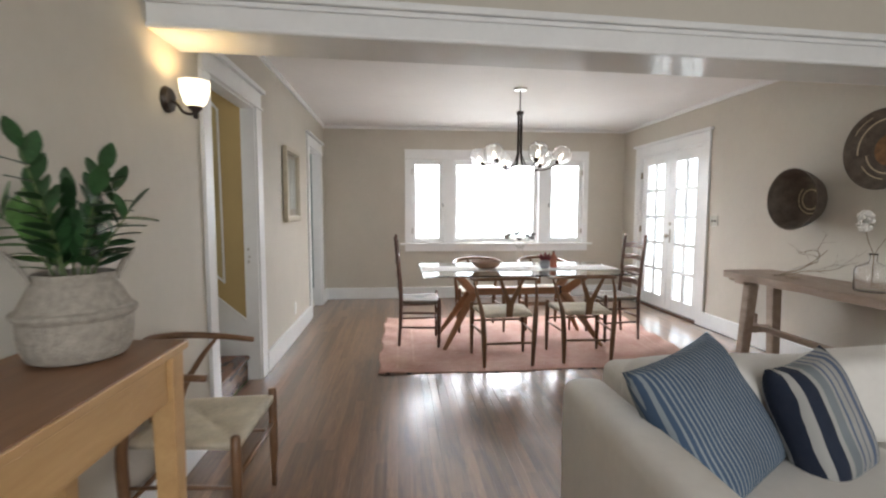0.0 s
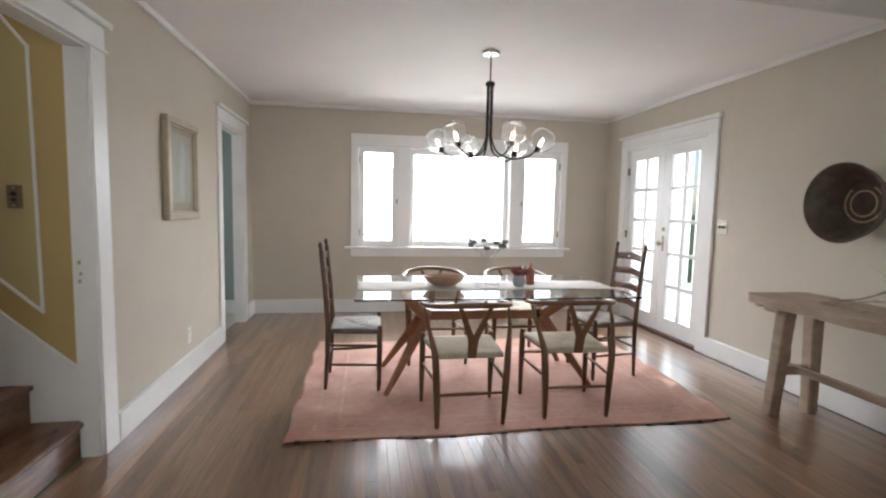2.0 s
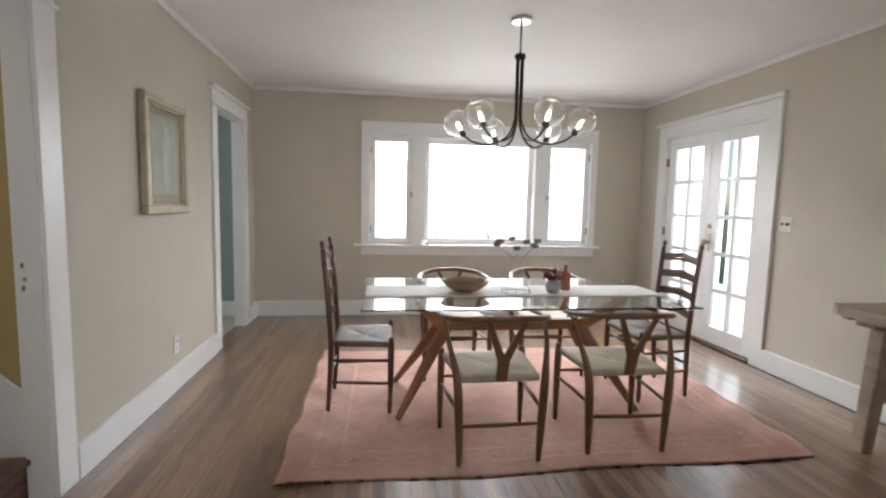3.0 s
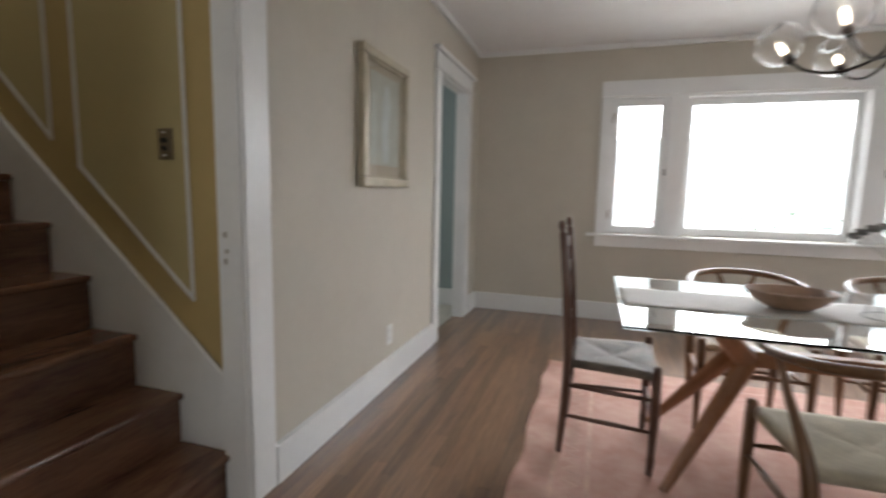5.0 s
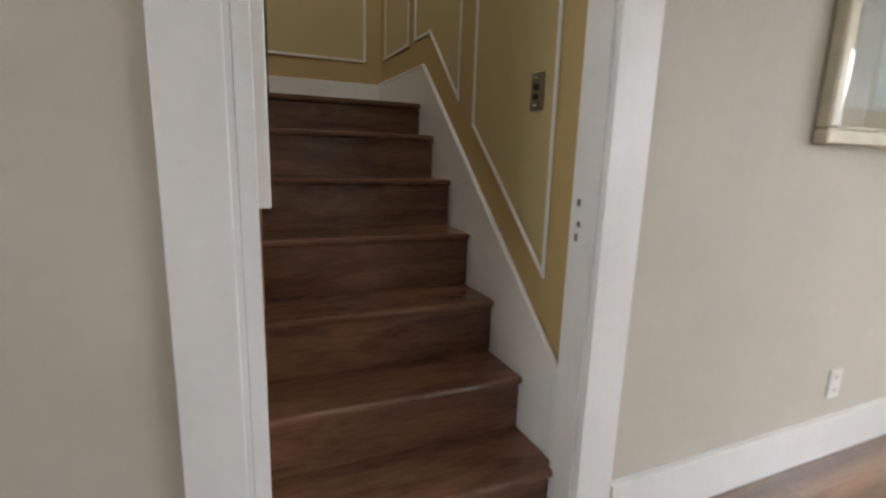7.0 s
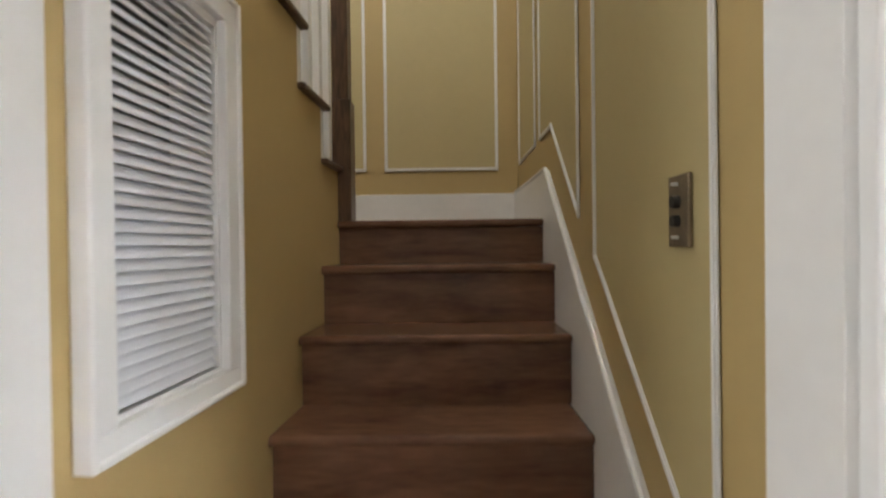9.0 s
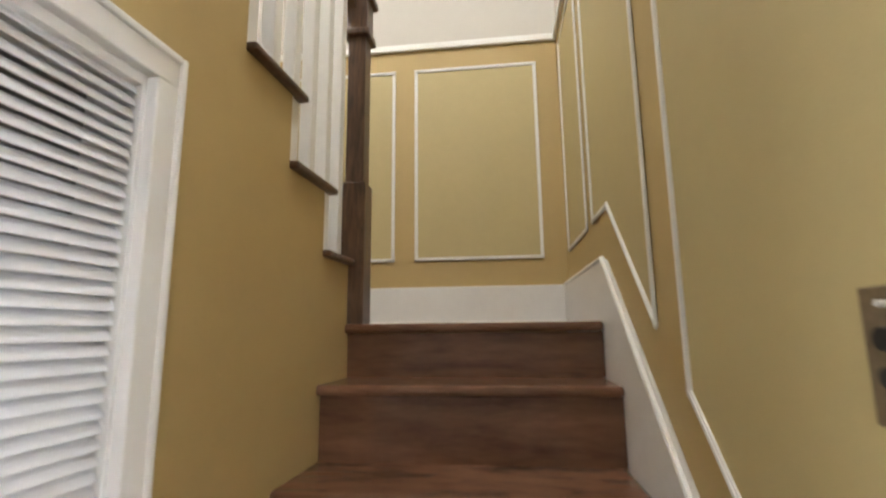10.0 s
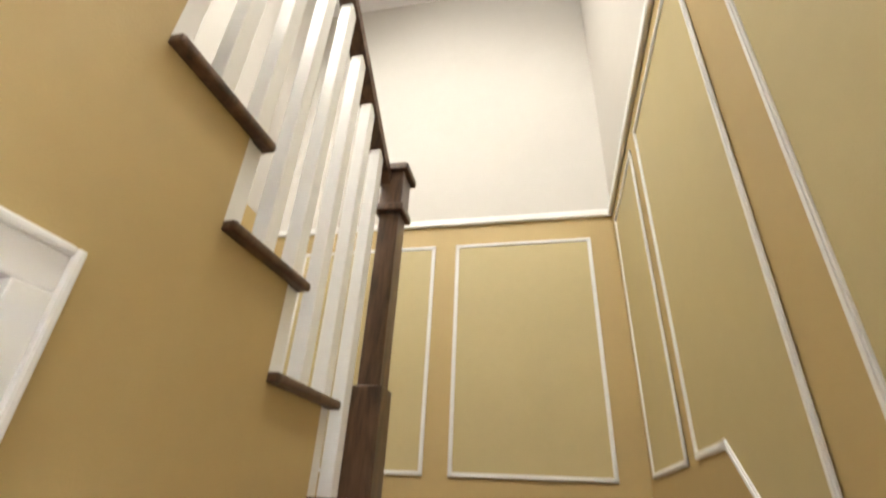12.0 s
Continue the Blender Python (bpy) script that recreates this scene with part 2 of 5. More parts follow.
STRIPE_NAVY = stripes("navy_striped_cloth", [(0.0, _G), (0.06, _N), (0.12, _C), (0.17, _N), (0.29, _C), (0.34, _G), (0.46, _C), (0.50, _B), (0.53, _C), (0.60, _B), (0.62, _C), (0.68, _B), (0.74, _C), (0.79, _B), (0.83, _C), (0.90, _N)], 0.40)
GREEN_CLOTH = material("dark_green_cloth", (0.04, 0.07, 0.06), 0.9, var=0.1, bump=0.2, bscale=300)
PINK_LEAF = material("pink_blossom", (0.55, 0.16, 0.18), 0.8, var=0.2)
BUSH_LEAF = material("shrub_leaf", (0.08, 0.13, 0.04), 0.7, var=0.2)
BULB = glow_material("lit_bulb", (1.0, 0.82, 0.6), 14.0)
SHADE = glow_material("lit_white_glass", (1.0, 0.86, 0.62), 2.2)

# ---- mesh helpers ----


def box(bm, x0, y0, z0, x1, y1, z1, bevel=0.0, seg=2):
    r = bmesh.ops.create_cube(bm, size=1.0, matrix=Matrix.Translation(((x0 + x1) / 2, (y0 + y1) / 2, (z0 + z1) / 2))
                              @ Matrix.Diagonal((abs(x1 - x0), abs(y1 - y0), abs(z1 - z0), 1)))
    if bevel:
        edges = list({e for v in r["verts"] for e in v.link_edges})
        bmesh.ops.bevel(bm, geom=edges, offset=bevel, segments=seg, affect="EDGES", profile=0.5)
    return bm


def mesh_object(name, bm, mat, smooth=False):
    me = bpy.data.meshes.new(name)
    bm.to_mesh(me)
    bm.free()
    me.materials.append(mat)
    if smooth:
        for p in me.polygons:
            p.use_smooth = True
    return new(name, me)


def part(name, bm, mat, parent, label="", smooth=False):
    ob = mesh_object(name, bm, mat, smooth)
    ob.parent = parent
    if label:
        tagged(ob, label)
    return ob


def thing(name, m, label, category, group="", kind=""):
    ob = new(name)
    ob.empty_display_size = 0.1
    ob.matrix_world = m
    return tagged(ob, label, category, group, kind)


def structure(name, bm, mat, label, category, smooth=False):
    return tagged(mesh_object(name, bm, mat, smooth), label, category, "", "structure")


def boxes(*rows, bevel=0.0):
    bm = bmesh.new()
    for r in rows:
        box(bm, *r, bevel=bevel)
    return bm


def wall_mesh(axis, p0, p1, a0, a1, z0, z1, holes=()):
    """A slab between p0 and p1 along x or y, from a0 to a1, with holes (a, b, low, high) right through it."""
    us = sorted({a0, a1, *[v for h in holes for v in h[:2]]})
    vs = sorted({z0, z1, *[v for h in holes for v in h[2:]]})

    def full(i, j):
        if not (0 <= i < len(us) - 1 and 0 <= j < len(vs) - 1):
            return False
        u, v = (us[i] + us[i + 1]) / 2, (vs[j] + vs[j + 1]) / 2
        return not any(h[0] < u < h[1] and h[2] < v < h[3] for h in holes)

    bm = bmesh.new()
    cache = {}

    def vert(p, u, v):
        co = (p, u, v) if axis == "x" else (u, p, v)
        if co not in cache:
            cache[co] = bm.verts.new(co)
        return cache[co]

    for i in range(len(us) - 1):
        for j in range(len(vs) - 1):
            if not full(i, j):
                continue
            u0, u1, v0, v1 = us[i], us[i + 1], vs[j], vs[j + 1]
            for p in (p0, p1):
                bm.faces.new([vert(p, u0, v0), vert(p, u1, v0), vert(p, u1, v1), vert(p, u0, v1)])
            for di, dj, e in ((-1, 0, ((u0, v0), (u0, v1))), (1, 0, ((u1, v0), (u1, v1))), (0, -1, ((u0, v0), (u1, v0))), (0, 1, ((u0, v1), (u1, v1)))):
                if not full(i + di, j + dj):
                    bm.faces.new([vert(p0, *e[0]), vert(p0, *e[1]), vert(p1, *e[1]), vert(p1, *e[0])])
    bmesh.ops.recalc_face_normals(bm, faces=bm.faces)
    return bm


def prism(bm, outline, axis, a, b):
    """Extrudes a closed outline of 2D points from a to b along an axis (x: outline is y,z; y: x,z; z: x,y)."""
    def at(p, c):
        return {"x": (c, p[0], p[1]), "y": (p[0], c, p[1]), "z": (p[0], p[1], c)}[axis]
    lo = [bm.verts.new(at(p, a)) for p in outline]
    hi = [bm.verts.new(at(p, b)) for p in outline]
    k = len(outline)
    fs = [bm.faces.new(lo), bm.faces.new(hi)]
    for i in range(k):
        fs.append(bm.faces.new([lo[i], lo[(i + 1) % k], hi[(i + 1) % k], hi[i]]))
    bmesh.ops.recalc_face_normals(bm, faces=fs)
    return bm


def tube(bm, points, radius, sides=10, flat=1.0, caps=True, up=(0, 0, 1)):
    """A round bar along points; radius is a number or a list; flat squeezes it along the side of up."""
    pts = [Vector(p) for p in points]
    rad = radius if isinstance(radius, (list, tuple)) else [radius] * len(pts)
    rings = []
    side = None
    for i, p in enumerate(pts):
        d = (pts[min(i + 1, len(pts) - 1)] - pts[max(i - 1, 0)]).normalized()
        if side is None:
            ref = Vector(up) if abs(d.dot(Vector(up))) < 0.95 else Vector((1, 0, 0))
            side = d.cross(ref).normalized()
        side = (side - d * side.dot(d)).normalized()
        nor = d.cross(side)
        rings.append([bm.verts.new(p + rad[i] * (math.cos(2 * math.pi * k / sides) * side + flat * math.sin(2 * math.pi * k / sides) * nor)) for k in range(sides)])
    for a, b in zip(rings, rings[1:]):
        for k in range(sides):
            bm.faces.new([a[k], a[(k + 1) % sides], b[(k + 1) % sides], b[k]])
    if caps:
        bm.faces.new(rings[0][::-1])
        bm.faces.new(rings[-1])
    return bm


def lathe(bm, profile, sides=28, centre=(0, 0, 0), close=True):
    """Turns a profile of (radius, height) about the upright axis through centre."""
    c = Vector(centre)
    rings = [[bm.verts.new(c + Vector((r * math.cos(2 * math.pi * k / sides), r * math.sin(2 * math.pi * k / sides), z))) for k in range(sides)] for r, z in profile]
    for a, b in zip(rings, rings[1:]):
        for k in range(sides):
            bm.faces.new([a[k], a[(k + 1) % sides], b[(k + 1) % sides], b[k]])
    if close:
        bm.faces.new(rings[0][::-1])
        bm.faces.new(rings[-1])
    return bm


def curve_points(ctrl, n=24):
    """A smooth line through control points (Catmull-Rom)."""
    c = [Vector(p) for p in ctrl]
    c = [2 * c[0] - c[1]] + c + [2 * c[-1] - c[-2]]
    out = []
    segs = len(c) - 3
    for i in range(n + 1):
        s = min(i / n * segs, segs - 1e-6)
        k, t = int(s), s - int(s)
        p0, p1, p2, p3 = c[k:k + 4]
        out.append(0.5 * (2 * p1 + (p2 - p0) * t + (2 * p0 - 5 * p1 + 4 * p2 - p3) * t * t + (3 * p1 - p0 - 3 * p2 + p3) * t ** 3))
    return out


# ---- the rooms: walls, floor, ceiling ----
XL, XR, YF, YB, ZC = -1.015, 3.49, 6.745, -3.5, 2.52
STAIR_HOLE = (2.537, 3.405, 0.0, 2.07)
FAR_HOLE = (5.54, 6.31, 0.0, 2.07)
structure("wall_west", wall_mesh("x", XL - 0.09, XL, YB - 0.1, YF, 0, ZC, [STAIR_HOLE, FAR_HOLE]), WALL, "greige painted plaster wall with two cased doorways", "wall")
structure("wall_north", wall_mesh("y", YF, YF + 0.14, -3.3, XR + 0.14, 0, ZC, [(0.23, 0.73, 0.825, 2.06), (0.855, 2.175, 0.825, 2.06), (2.295, 2.86, 0.825, 2.06)]), WALL,
          "greige painted wall around a triple window", "wall")
structure("wall_east", wall_mesh("x", XR, XR + 0.14, YB - 0.1, YF, 0, ZC, [(4.83, 6.215, 0.0, 2.07)]), WALL, "greige painted wall with french doors", "wall")
structure("wall_south", wall_mesh("y", YB - 0.1, YB, XL, XR, 0, ZC), WALL, "greige painted living room wall", "wall")
structure("ceiling", boxes((XL - 0.07, YB - 0.1, ZC, XR + 0.14, YF + 0.14, ZC + 0.12)), CEIL, "white painted plaster ceiling", "ceiling")
# cased wide opening between the living and dining rooms
# the beam runs a few degrees askew to the side walls
BEAM_SKEW = Matrix.Translation((XL, 2.06, 0)) @ Matrix.Rotation(radians(3.3), 4, "Z")
BL = XR - XL + 0.03
DIVIDE = structure("wall_divide", boxes((-0.02, -0.145, 2.225, BL, 0.145, ZC)), WALL, "greige wall band above the wide opening", "wall")
DIVIDE.matrix_world = BEAM_SKEW
BEAM = structure("beam", boxes((-0.02, -0.155, 2.085, BL, 0.155, 2.225)), GLOSS, "glossy white painted beam across the wide opening", "beam")
BEAM.matrix_world = BEAM_SKEW
for q in (-1, 1):
    y0, y1 = sorted((q * 0.157, q * 0.19))
    part("moulding", boxes((-0.015, y0, 2.215, BL, y1, 2.25), bevel=0.008), WHITE, BEAM)
    y0, y1 = sorted((q * 0.157, q * 0.172))
    part("fillet", boxes((-0.015, y0, 2.19, BL, y1, 2.2135), bevel=0.004), WHITE, BEAM)
    y0, y1 = sorted((q * 0.157, q * 0.168))
    part("bead", boxes((-0.015, y0, 2.086, BL, y1, 2.104), bevel=0.004), WHITE, BEAM)

# baseboards
def baseboard(rows):
    bm = bmesh.new()
    for r in rows:
        box(bm, *r, bevel=0.004)
    return structure("baseboard", bm, WHITE, "tall white painted baseboard", "baseboard")


BH = 0.165
baseboard([(XL, 3.538, 0, XL + 0.028, 5.422, BH)])
baseboard([(XL, YB, 0, XL + 0.028, 2.420, BH)])
baseboard([(XL, 6.442, 0, XL + 0.028, YF, BH)])
baseboard([(XL + 0.03, YF - 0.028, 0, XR - 0.03, YF, BH)])
baseboard([(XR - 0.028, 6.348, 0, XR, YF, BH), ])
baseboard([(XR - 0.028, YB, 0, XR, 4.697, BH)])
# crown moulding
bm = bmesh.new()
for r in ((XL, 2.24, ZC - 0.045, XL + 0.03, YF, ZC), (XR - 0.03, 2.5, ZC - 0.045, XR, YF, ZC), (XL + 0.03, YF - 0.03, ZC - 0.045, XR - 0.03, YF, ZC)):
    box(bm, *r, bevel=0.008)
structure("trim", bm, WHITE, "narrow white crown moulding under the ceiling", "moulding")


def door_casing(name, y0, y1, label):
    """White casing on the west wall round a doorway from y0 to y1, with the jamb through the wall."""
    x = XL
    t = structure(name, boxes((x, y0 - 0.115, 0, x + 0.022, y0, 2.07), bevel=0.003), WHITE, label, "door frame")
    part("casing", boxes((x, y1, 0, x + 0.022, y1 + 0.13, 2.07), bevel=0.003), WHITE, t)
    part("head", boxes((x, y0 - 0.115, 2.073, x + 0.022, y1 + 0.13, 2.19), bevel=0.003), WHITE, t)
    part("cap", boxes((x, y0 - 0.15, 2.193, x + 0.05, y1 + 0.165, 2.225), bevel=0.006), WHITE, t)
    part("fillet", boxes((x + 0.002, y0 - 0.125, 2.065, x + 0.034, y1 + 0.14, 2.08), bevel=0.004), WHITE, t)
    part("jamb", boxes((x - 0.095, y0 - 0.01, 0, x + 0.004, y0 + 0.012, 2.055)), WHITE, t)
    part("jamb", boxes((x - 0.095, y1 - 0.012, 0, x + 0.004, y1 + 0.01, 2.055)), WHITE, t)
    part("jamb", boxes((x - 0.095, y0 - 0.01, 2.056, x + 0.004, y1 + 0.01, 2.075)), WHITE, t)
    return t


SD = door_casing("door_1", 2.537, 3.405, "white painted cased doorway to the stairs")
FO = door_casing("door_2", 5.54, 6.31, "white painted cased doorway to a blue-green room")

# ---- room beyond the far doorway ----
structure("wall_blue_north", boxes((-3.2, YF - 0.02, 0.17, XL - 0.09, YF - 0.004, 2.4)), TEAL, "blue-green painted wall beyond the doorway", "wall")
structure("wall_blue_west", boxes((-3.3, 4.6, 0, -3.2, YF, 2.4)), TEAL, "blue-green painted wall beyond the doorway", "wall")
structure("wall_blue_south", boxes((-3.2, 4.5, 0, XL - 0.075, 4.6, 2.4)), TEAL, "blue-green painted wall beyond the doorway", "wall")
structure("ceiling_blue_room", boxes((-3.3, 4.5, 2.4, XL - 0.075, YF, 2.45)), CEIL, "white ceiling", "ceiling")
structure("baseboard_blue_room", boxes((-3.2, YF - 0.04, 0.0, XL - 0.09, YF - 0.022, 0.17)), WHITE, "white baseboard", "baseboard")
structure("floor_blue_room", boxes((-3.3, 4.5, -0.05, XL - 0.092, YF, -0.001)), TILE, "pale tiled floor", "floor")

# ---- window ----
WN = structure("window_1", boxes((0.145, YF - 0.022, 0.825, 0.245, YF, 2.06), bevel=0.003), WHITE, "white painted triple window with a wide central pane, bright daylight behind", "window")
for a, b in ((0.715, 0.87), (2.16, 2.31), (2.845, 2.925)):
    part("window_frame", boxes((a, YF - 0.022, 0.825, b, YF, 2.06), bevel=0.003), WHITE, WN)
part("window_head", boxes((0.145, YF - 0.024, 2.063, 2.925, YF, 2.197), bevel=0.003), WHITE, WN)
part("window_sill", boxes((0.07, YF - 0.085, 0.798, 2.985, YF + 0.1, 0.823), bevel=0.006), WHITE, WN)
part("apron", boxes((0.145, YF - 0.02, 0.70, 2.925, YF, 0.795), bevel=0.003), WHITE, WN)
for a, b in ((0.23, 0.73), (0.855, 2.175), (2.295, 2.86)):
    part("jamb", boxes((a, YF + 0.001, 0.826, a + 0.015, YF + 0.14, 2.06), (b - 0.015, YF + 0.001, 0.826, b, YF + 0.14, 2.06),
                       (a + 0.015, YF + 0.001, 2.045, b - 0.015, YF + 0.14, 2.06)), WHITE, WN)
for a, b, s, d in ((0.246, 0.714, 0.06, 0.03), (0.871, 2.159, 0.055, 0.09), (2.311, 2.844, 0.06, 0.03)):
    y = YF + d
    sash = part("sash", boxes((a, y, 0.827, a + s, y + 0.035, 2.044), (b - s, y, 0.827, b, y + 0.035, 2.044), (a + s, y, 1.98, b - s, y + 0.035, 2.044),
                              (a + s, y, 0.827, b - s, y + 0.035, 0.895), bevel=0.003), WHITE, WN)
    p = part("pane", boxes((a + s, y + 0.014, 0.895, b - s, y + 0.018, 1.98)), GLASS, sash, "clear glass pane")
    p.visible_shadow = False

# ---- french doors ----
FD = structure("door_3", boxes((XR - 0.022, 4.70, 0, XR, 4.83, 2.07), bevel=0.003), WHITE, "white painted frame of glazed french doors, closed", "door frame")
part("casing", boxes((XR - 0.022, 6.215, 0, XR, 6.345, 2.07), bevel=0.003), WHITE, FD)
part("head", boxes((XR - 0.022, 4.70, 2.073, XR, 6.345, 2.19), bevel=0.003), WHITE, FD)
part("cap", boxes((XR - 0.05, 4.665, 2.193, XR, 6.38, 2.225), bevel=0.006), WHITE, FD)
part("fillet", boxes((XR - 0.034, 4.69, 2.065, XR - 0.002, 6.355, 2.08), bevel=0.004), WHITE, FD)
part("jamb", boxes((XR - 0.004, 4.825, 0.0, XR + 0.14, 4.842, 2.07), (XR - 0.004, 6.203, 0.0, XR + 0.14, 6.22, 2.07), (XR - 0.004, 4.842, 2.05, XR + 0.14, 6.203, 2.075)), WHITE, FD)
part("threshold", boxes((XR - 0.03, 4.842, 0.0, XR + 0.14, 6.203, 0.022), bevel=0.005), STAIR_WOOD, FD, "dark wooden threshold")


def french_leaf(y0, y1):
    """One glazed leaf, two panes wide and five high."""
    x0, x1 = XR + 0.02, XR + 0.06
    leaf = part("door_leaf", boxes((x0, y0, 0.026, x1, y0 + 0.122, 2.046), (x0, y1 - 0.122, 0.026, x1, y1, 2.046), (x0, y0 + 0.122, 0.026, x1, y1 - 0.122, 0.185),
                                   (x0, y0 + 0.122, 1.925, x1, y1 - 0.122, 2.046), bevel=0.003), WHITE, FD)
    ym, zs = (y0 + y1) / 2, [0.185 + (1.925 - 0.185) * k / 5 for k in range(6)]
    rows = [(x0 + 0.004, ym - 0.021, 0.185, x1 - 0.004, ym + 0.021, 1.925)]
    for z in zs[1:-1]:
        rows += [(x0 + 0.006, y0 + 0.122, z - 0.021, x1 - 0.006, ym - 0.021, z + 0.021), (x0 + 0.006, ym + 0.021, z - 0.021, x1 - 0.006, y1 - 0.122, z + 0.021)]
    part("glazing_bar", boxes(*rows, bevel=0.003), WHITE, leaf)
    for k in range(5):
        for a, b in ((y0 + 0.122, ym - 0.021), (ym + 0.021, y1 - 0.122)):
            p = part("pane", boxes((x0 + 0.021, a, zs[k] + 0.021, x0 + 0.022, b, zs[k + 1] - 0.021)), GLASS, leaf)
            p.visible_shadow = False
    return leaf


LEAF_N = french_leaf(4.846, 5.52)
LEAF_F = french_leaf(5.525, 6.199)

# ---- outdoors ----
structure("ground", boxes((-400, -400, -0.5, 400, 400, -0.42)), LAWN, "mown lawn around the house", "ground")
structure("pavement", boxes((XR + 0.141, 2.0, -0.4, 7.5, 9.0, -0.03)), PAVING, "pale paved terrace outside the french doors", "pavement")
structure("backdrop", boxes((-3.0, 10.4, -0.4, 7.5, 10.45, 5.5)), SKYGLOW, "overexposed bright sky", "backdrop")
structure("backdrop", boxes((7.55, 1.0, -0.4, 7.6, 10.3, 5.5)), SKYGLOW, "overexposed bright sky", "backdrop")

# ---- stairs ----
YS0, YS1, XE = 2.581, 3.44, -3.185
NX = [-1.092, -1.322, -1.543, -1.771, -1.981, -2.194, -2.386]
NZ = [0.187, 0.384, 0.593, 0.813, 1.019, 1.214, 1.375]
SKEW = Matrix.Translation((XL - 0.092, YS0, 0)) @ Matrix.Rotation(radians(-3.0), 4, "Z") @ Matrix.Translation((0.092 - XL, -YS0, 0))
STAIR = thing("staircase", pose(0, 0, 0), "dark stained wooden stairs rising from the doorway to a landing", "stairs", kind="structure")
for k, (x, z) in enumerate(zip(NX, NZ)):
    nxt = NX[k + 1] if k < 6 else XE + 0.02
    low = NZ[k - 1] if k else 0.0
    part("riser", boxes((x - 0.045, YS0 - 0.02, low, x - 0.025, YS1 - 0.021, z - 0.029)), STAIR_WOOD, STAIR)
    part("tread", boxes((nxt - 0.045, (YS0 - 0.02) if k < 6 else 1.76, z - 0.028, x, YS1 - 0.021, z), bevel=0.010), STAIR_WOOD, STAIR)
WELL_TOP = 2.80
structure("wall_stair_right", wall_mesh("y", YS1, YS1 + 0.1, XE - 0.1, XL - 0.092, 0, WELL_TOP), GOLD_OUT, "ochre painted stair wall with moulded panels", "wall")
structure("wall_stair_end", wall_mesh("x", XE - 0.1, XE, 1.6, YS1, 0, WELL_TOP), GOLD_OUT, "ochre painted wall behind the landing", "wall")
UX = [-2.21, -2.003, -1.802, -1.605, -1.408, -1.21]
UZ = [1.578, 1.764, 1.951, 2.14, 2.328, 2.515]
W2 = (-1.558, -1.258, 1.036, 1.733)
x0 = XL - 0.092
LW = structure("wall_stair_left", wall_mesh("y", YS0 - 0.07, YS0, -2.43, x0, 0.0, UZ[0] - 0.0192, [(W2[0], W2[1], W2[2], UZ[0] - 0.0192)]), GOLD_OUT,
          "ochre painted wall under the upper flight, with a small window", "wall")
bm = bmesh.new()
prism(bm, [(UX[0], UZ[0] - 0.0192), (W2[0], UZ[0] - 0.0192), (W2[0], W2[3]), (x0, W2[3]), (x0, 2.70), (UX[5], 2.70), (UX[5], UZ[5] - 0.0192), (UX[4], UZ[5] - 0.0192), (UX[4], UZ[4] - 0.0192),
           (UX[3], UZ[4] - 0.0192), (UX[3], UZ[3] - 0.0192), (UX[2], UZ[3] - 0.0192), (UX[2], UZ[2] - 0.0192), (UX[1], UZ[2] - 0.0192), (UX[1], UZ[1] - 0.0192), (UX[0], UZ[1] - 0.0192)], "y", YS0 - 0.07, YS0)
prism(bm, [(W2[1], UZ[0] - 0.0192), (x0, UZ[0] - 0.0192), (x0, W2[3]), (W2[1], W2[3])], "y", YS0 - 0.07, YS0)
SW_ = structure("wall_stair_stringer", bm, GOLD_OUT, "ochre painted stepped wall beneath the upper treads", "wall")
LW.matrix_world = SKEW
SW_.matrix_world = SKEW
UP = thing("upper_stairs", pose(0, 0, 0), "upper stair flight with dark treads and white risers", "stairs", kind="structure")
for k in range(6):
    nose = (UX[k - 1] if k else -2.41) - 0.048
    part("tread", boxes((nose, 1.76, UZ[k] - 0.019, UX[k], YS0 + 0.022, UZ[k]), bevel=0.006), DARK_WOOD, UP)
    low = UZ[k - 1] if k else NZ[6]
    part("riser", boxes((nose + 0.04, 1.76, low, nose + 0.055, YS0 - 0.001, UZ[k] - 0.0195)), WHITE, UP)
UP.matrix_world = SKEW
structure("floor_upstairs", boxes((-1.14, 1.6, 2.70, 0.6, YS1, 2.73)), STAIR_WOOD, "wooden floor of the upstairs hall", "floor")
structure("wall_far_upper", boxes((XE, 1.6, WELL_TOP, x0, 1.755, 4.6)), CREAM_WALL, "cream white wall above the panelled dado", "wall")
structure("wall_stair_far", boxes((XE, 1.6, 0, x0, 1.755, WELL_TOP)), GOLD_OUT, "ochre painted stair wall", "wall")
structure("wall_upper_far", boxes((x0, 1.6, 2.655, 0.6, 1.755, 4.6)), CEIL, "white upstairs wall", "wall")
structure("wall_end_upper", boxes((XE - 0.1, 1.6, WELL_TOP, XE, YS1 + 0.1, 4.6)), CREAM_WALL, "cream white wall above the panelled dado", "wall")
structure("wall_right_upper", boxes((XE, YS1, WELL_TOP, x0, YS1 + 0.1, 4.6)), CREAM_WALL, "cream white wall above the panelled dado", "wall")
structure("ceiling_upper", boxes((XE - 0.1, 1.6, 4.6, 0.6, YS1 + 0.1, 4.7)), CEIL, "white upper ceiling", "ceiling")
structure("wall_upper", boxes((0.5, 1.6, 2.655, 0.6, YS1 + 0.1, 4.6)), CEIL, "white upstairs wall", "wall")
structure("wall_upper_right", boxes((x0, YS1, 2.655, 0.5, YS1 + 0.1, 4.6)), CEIL, "white upstairs wall", "wall")
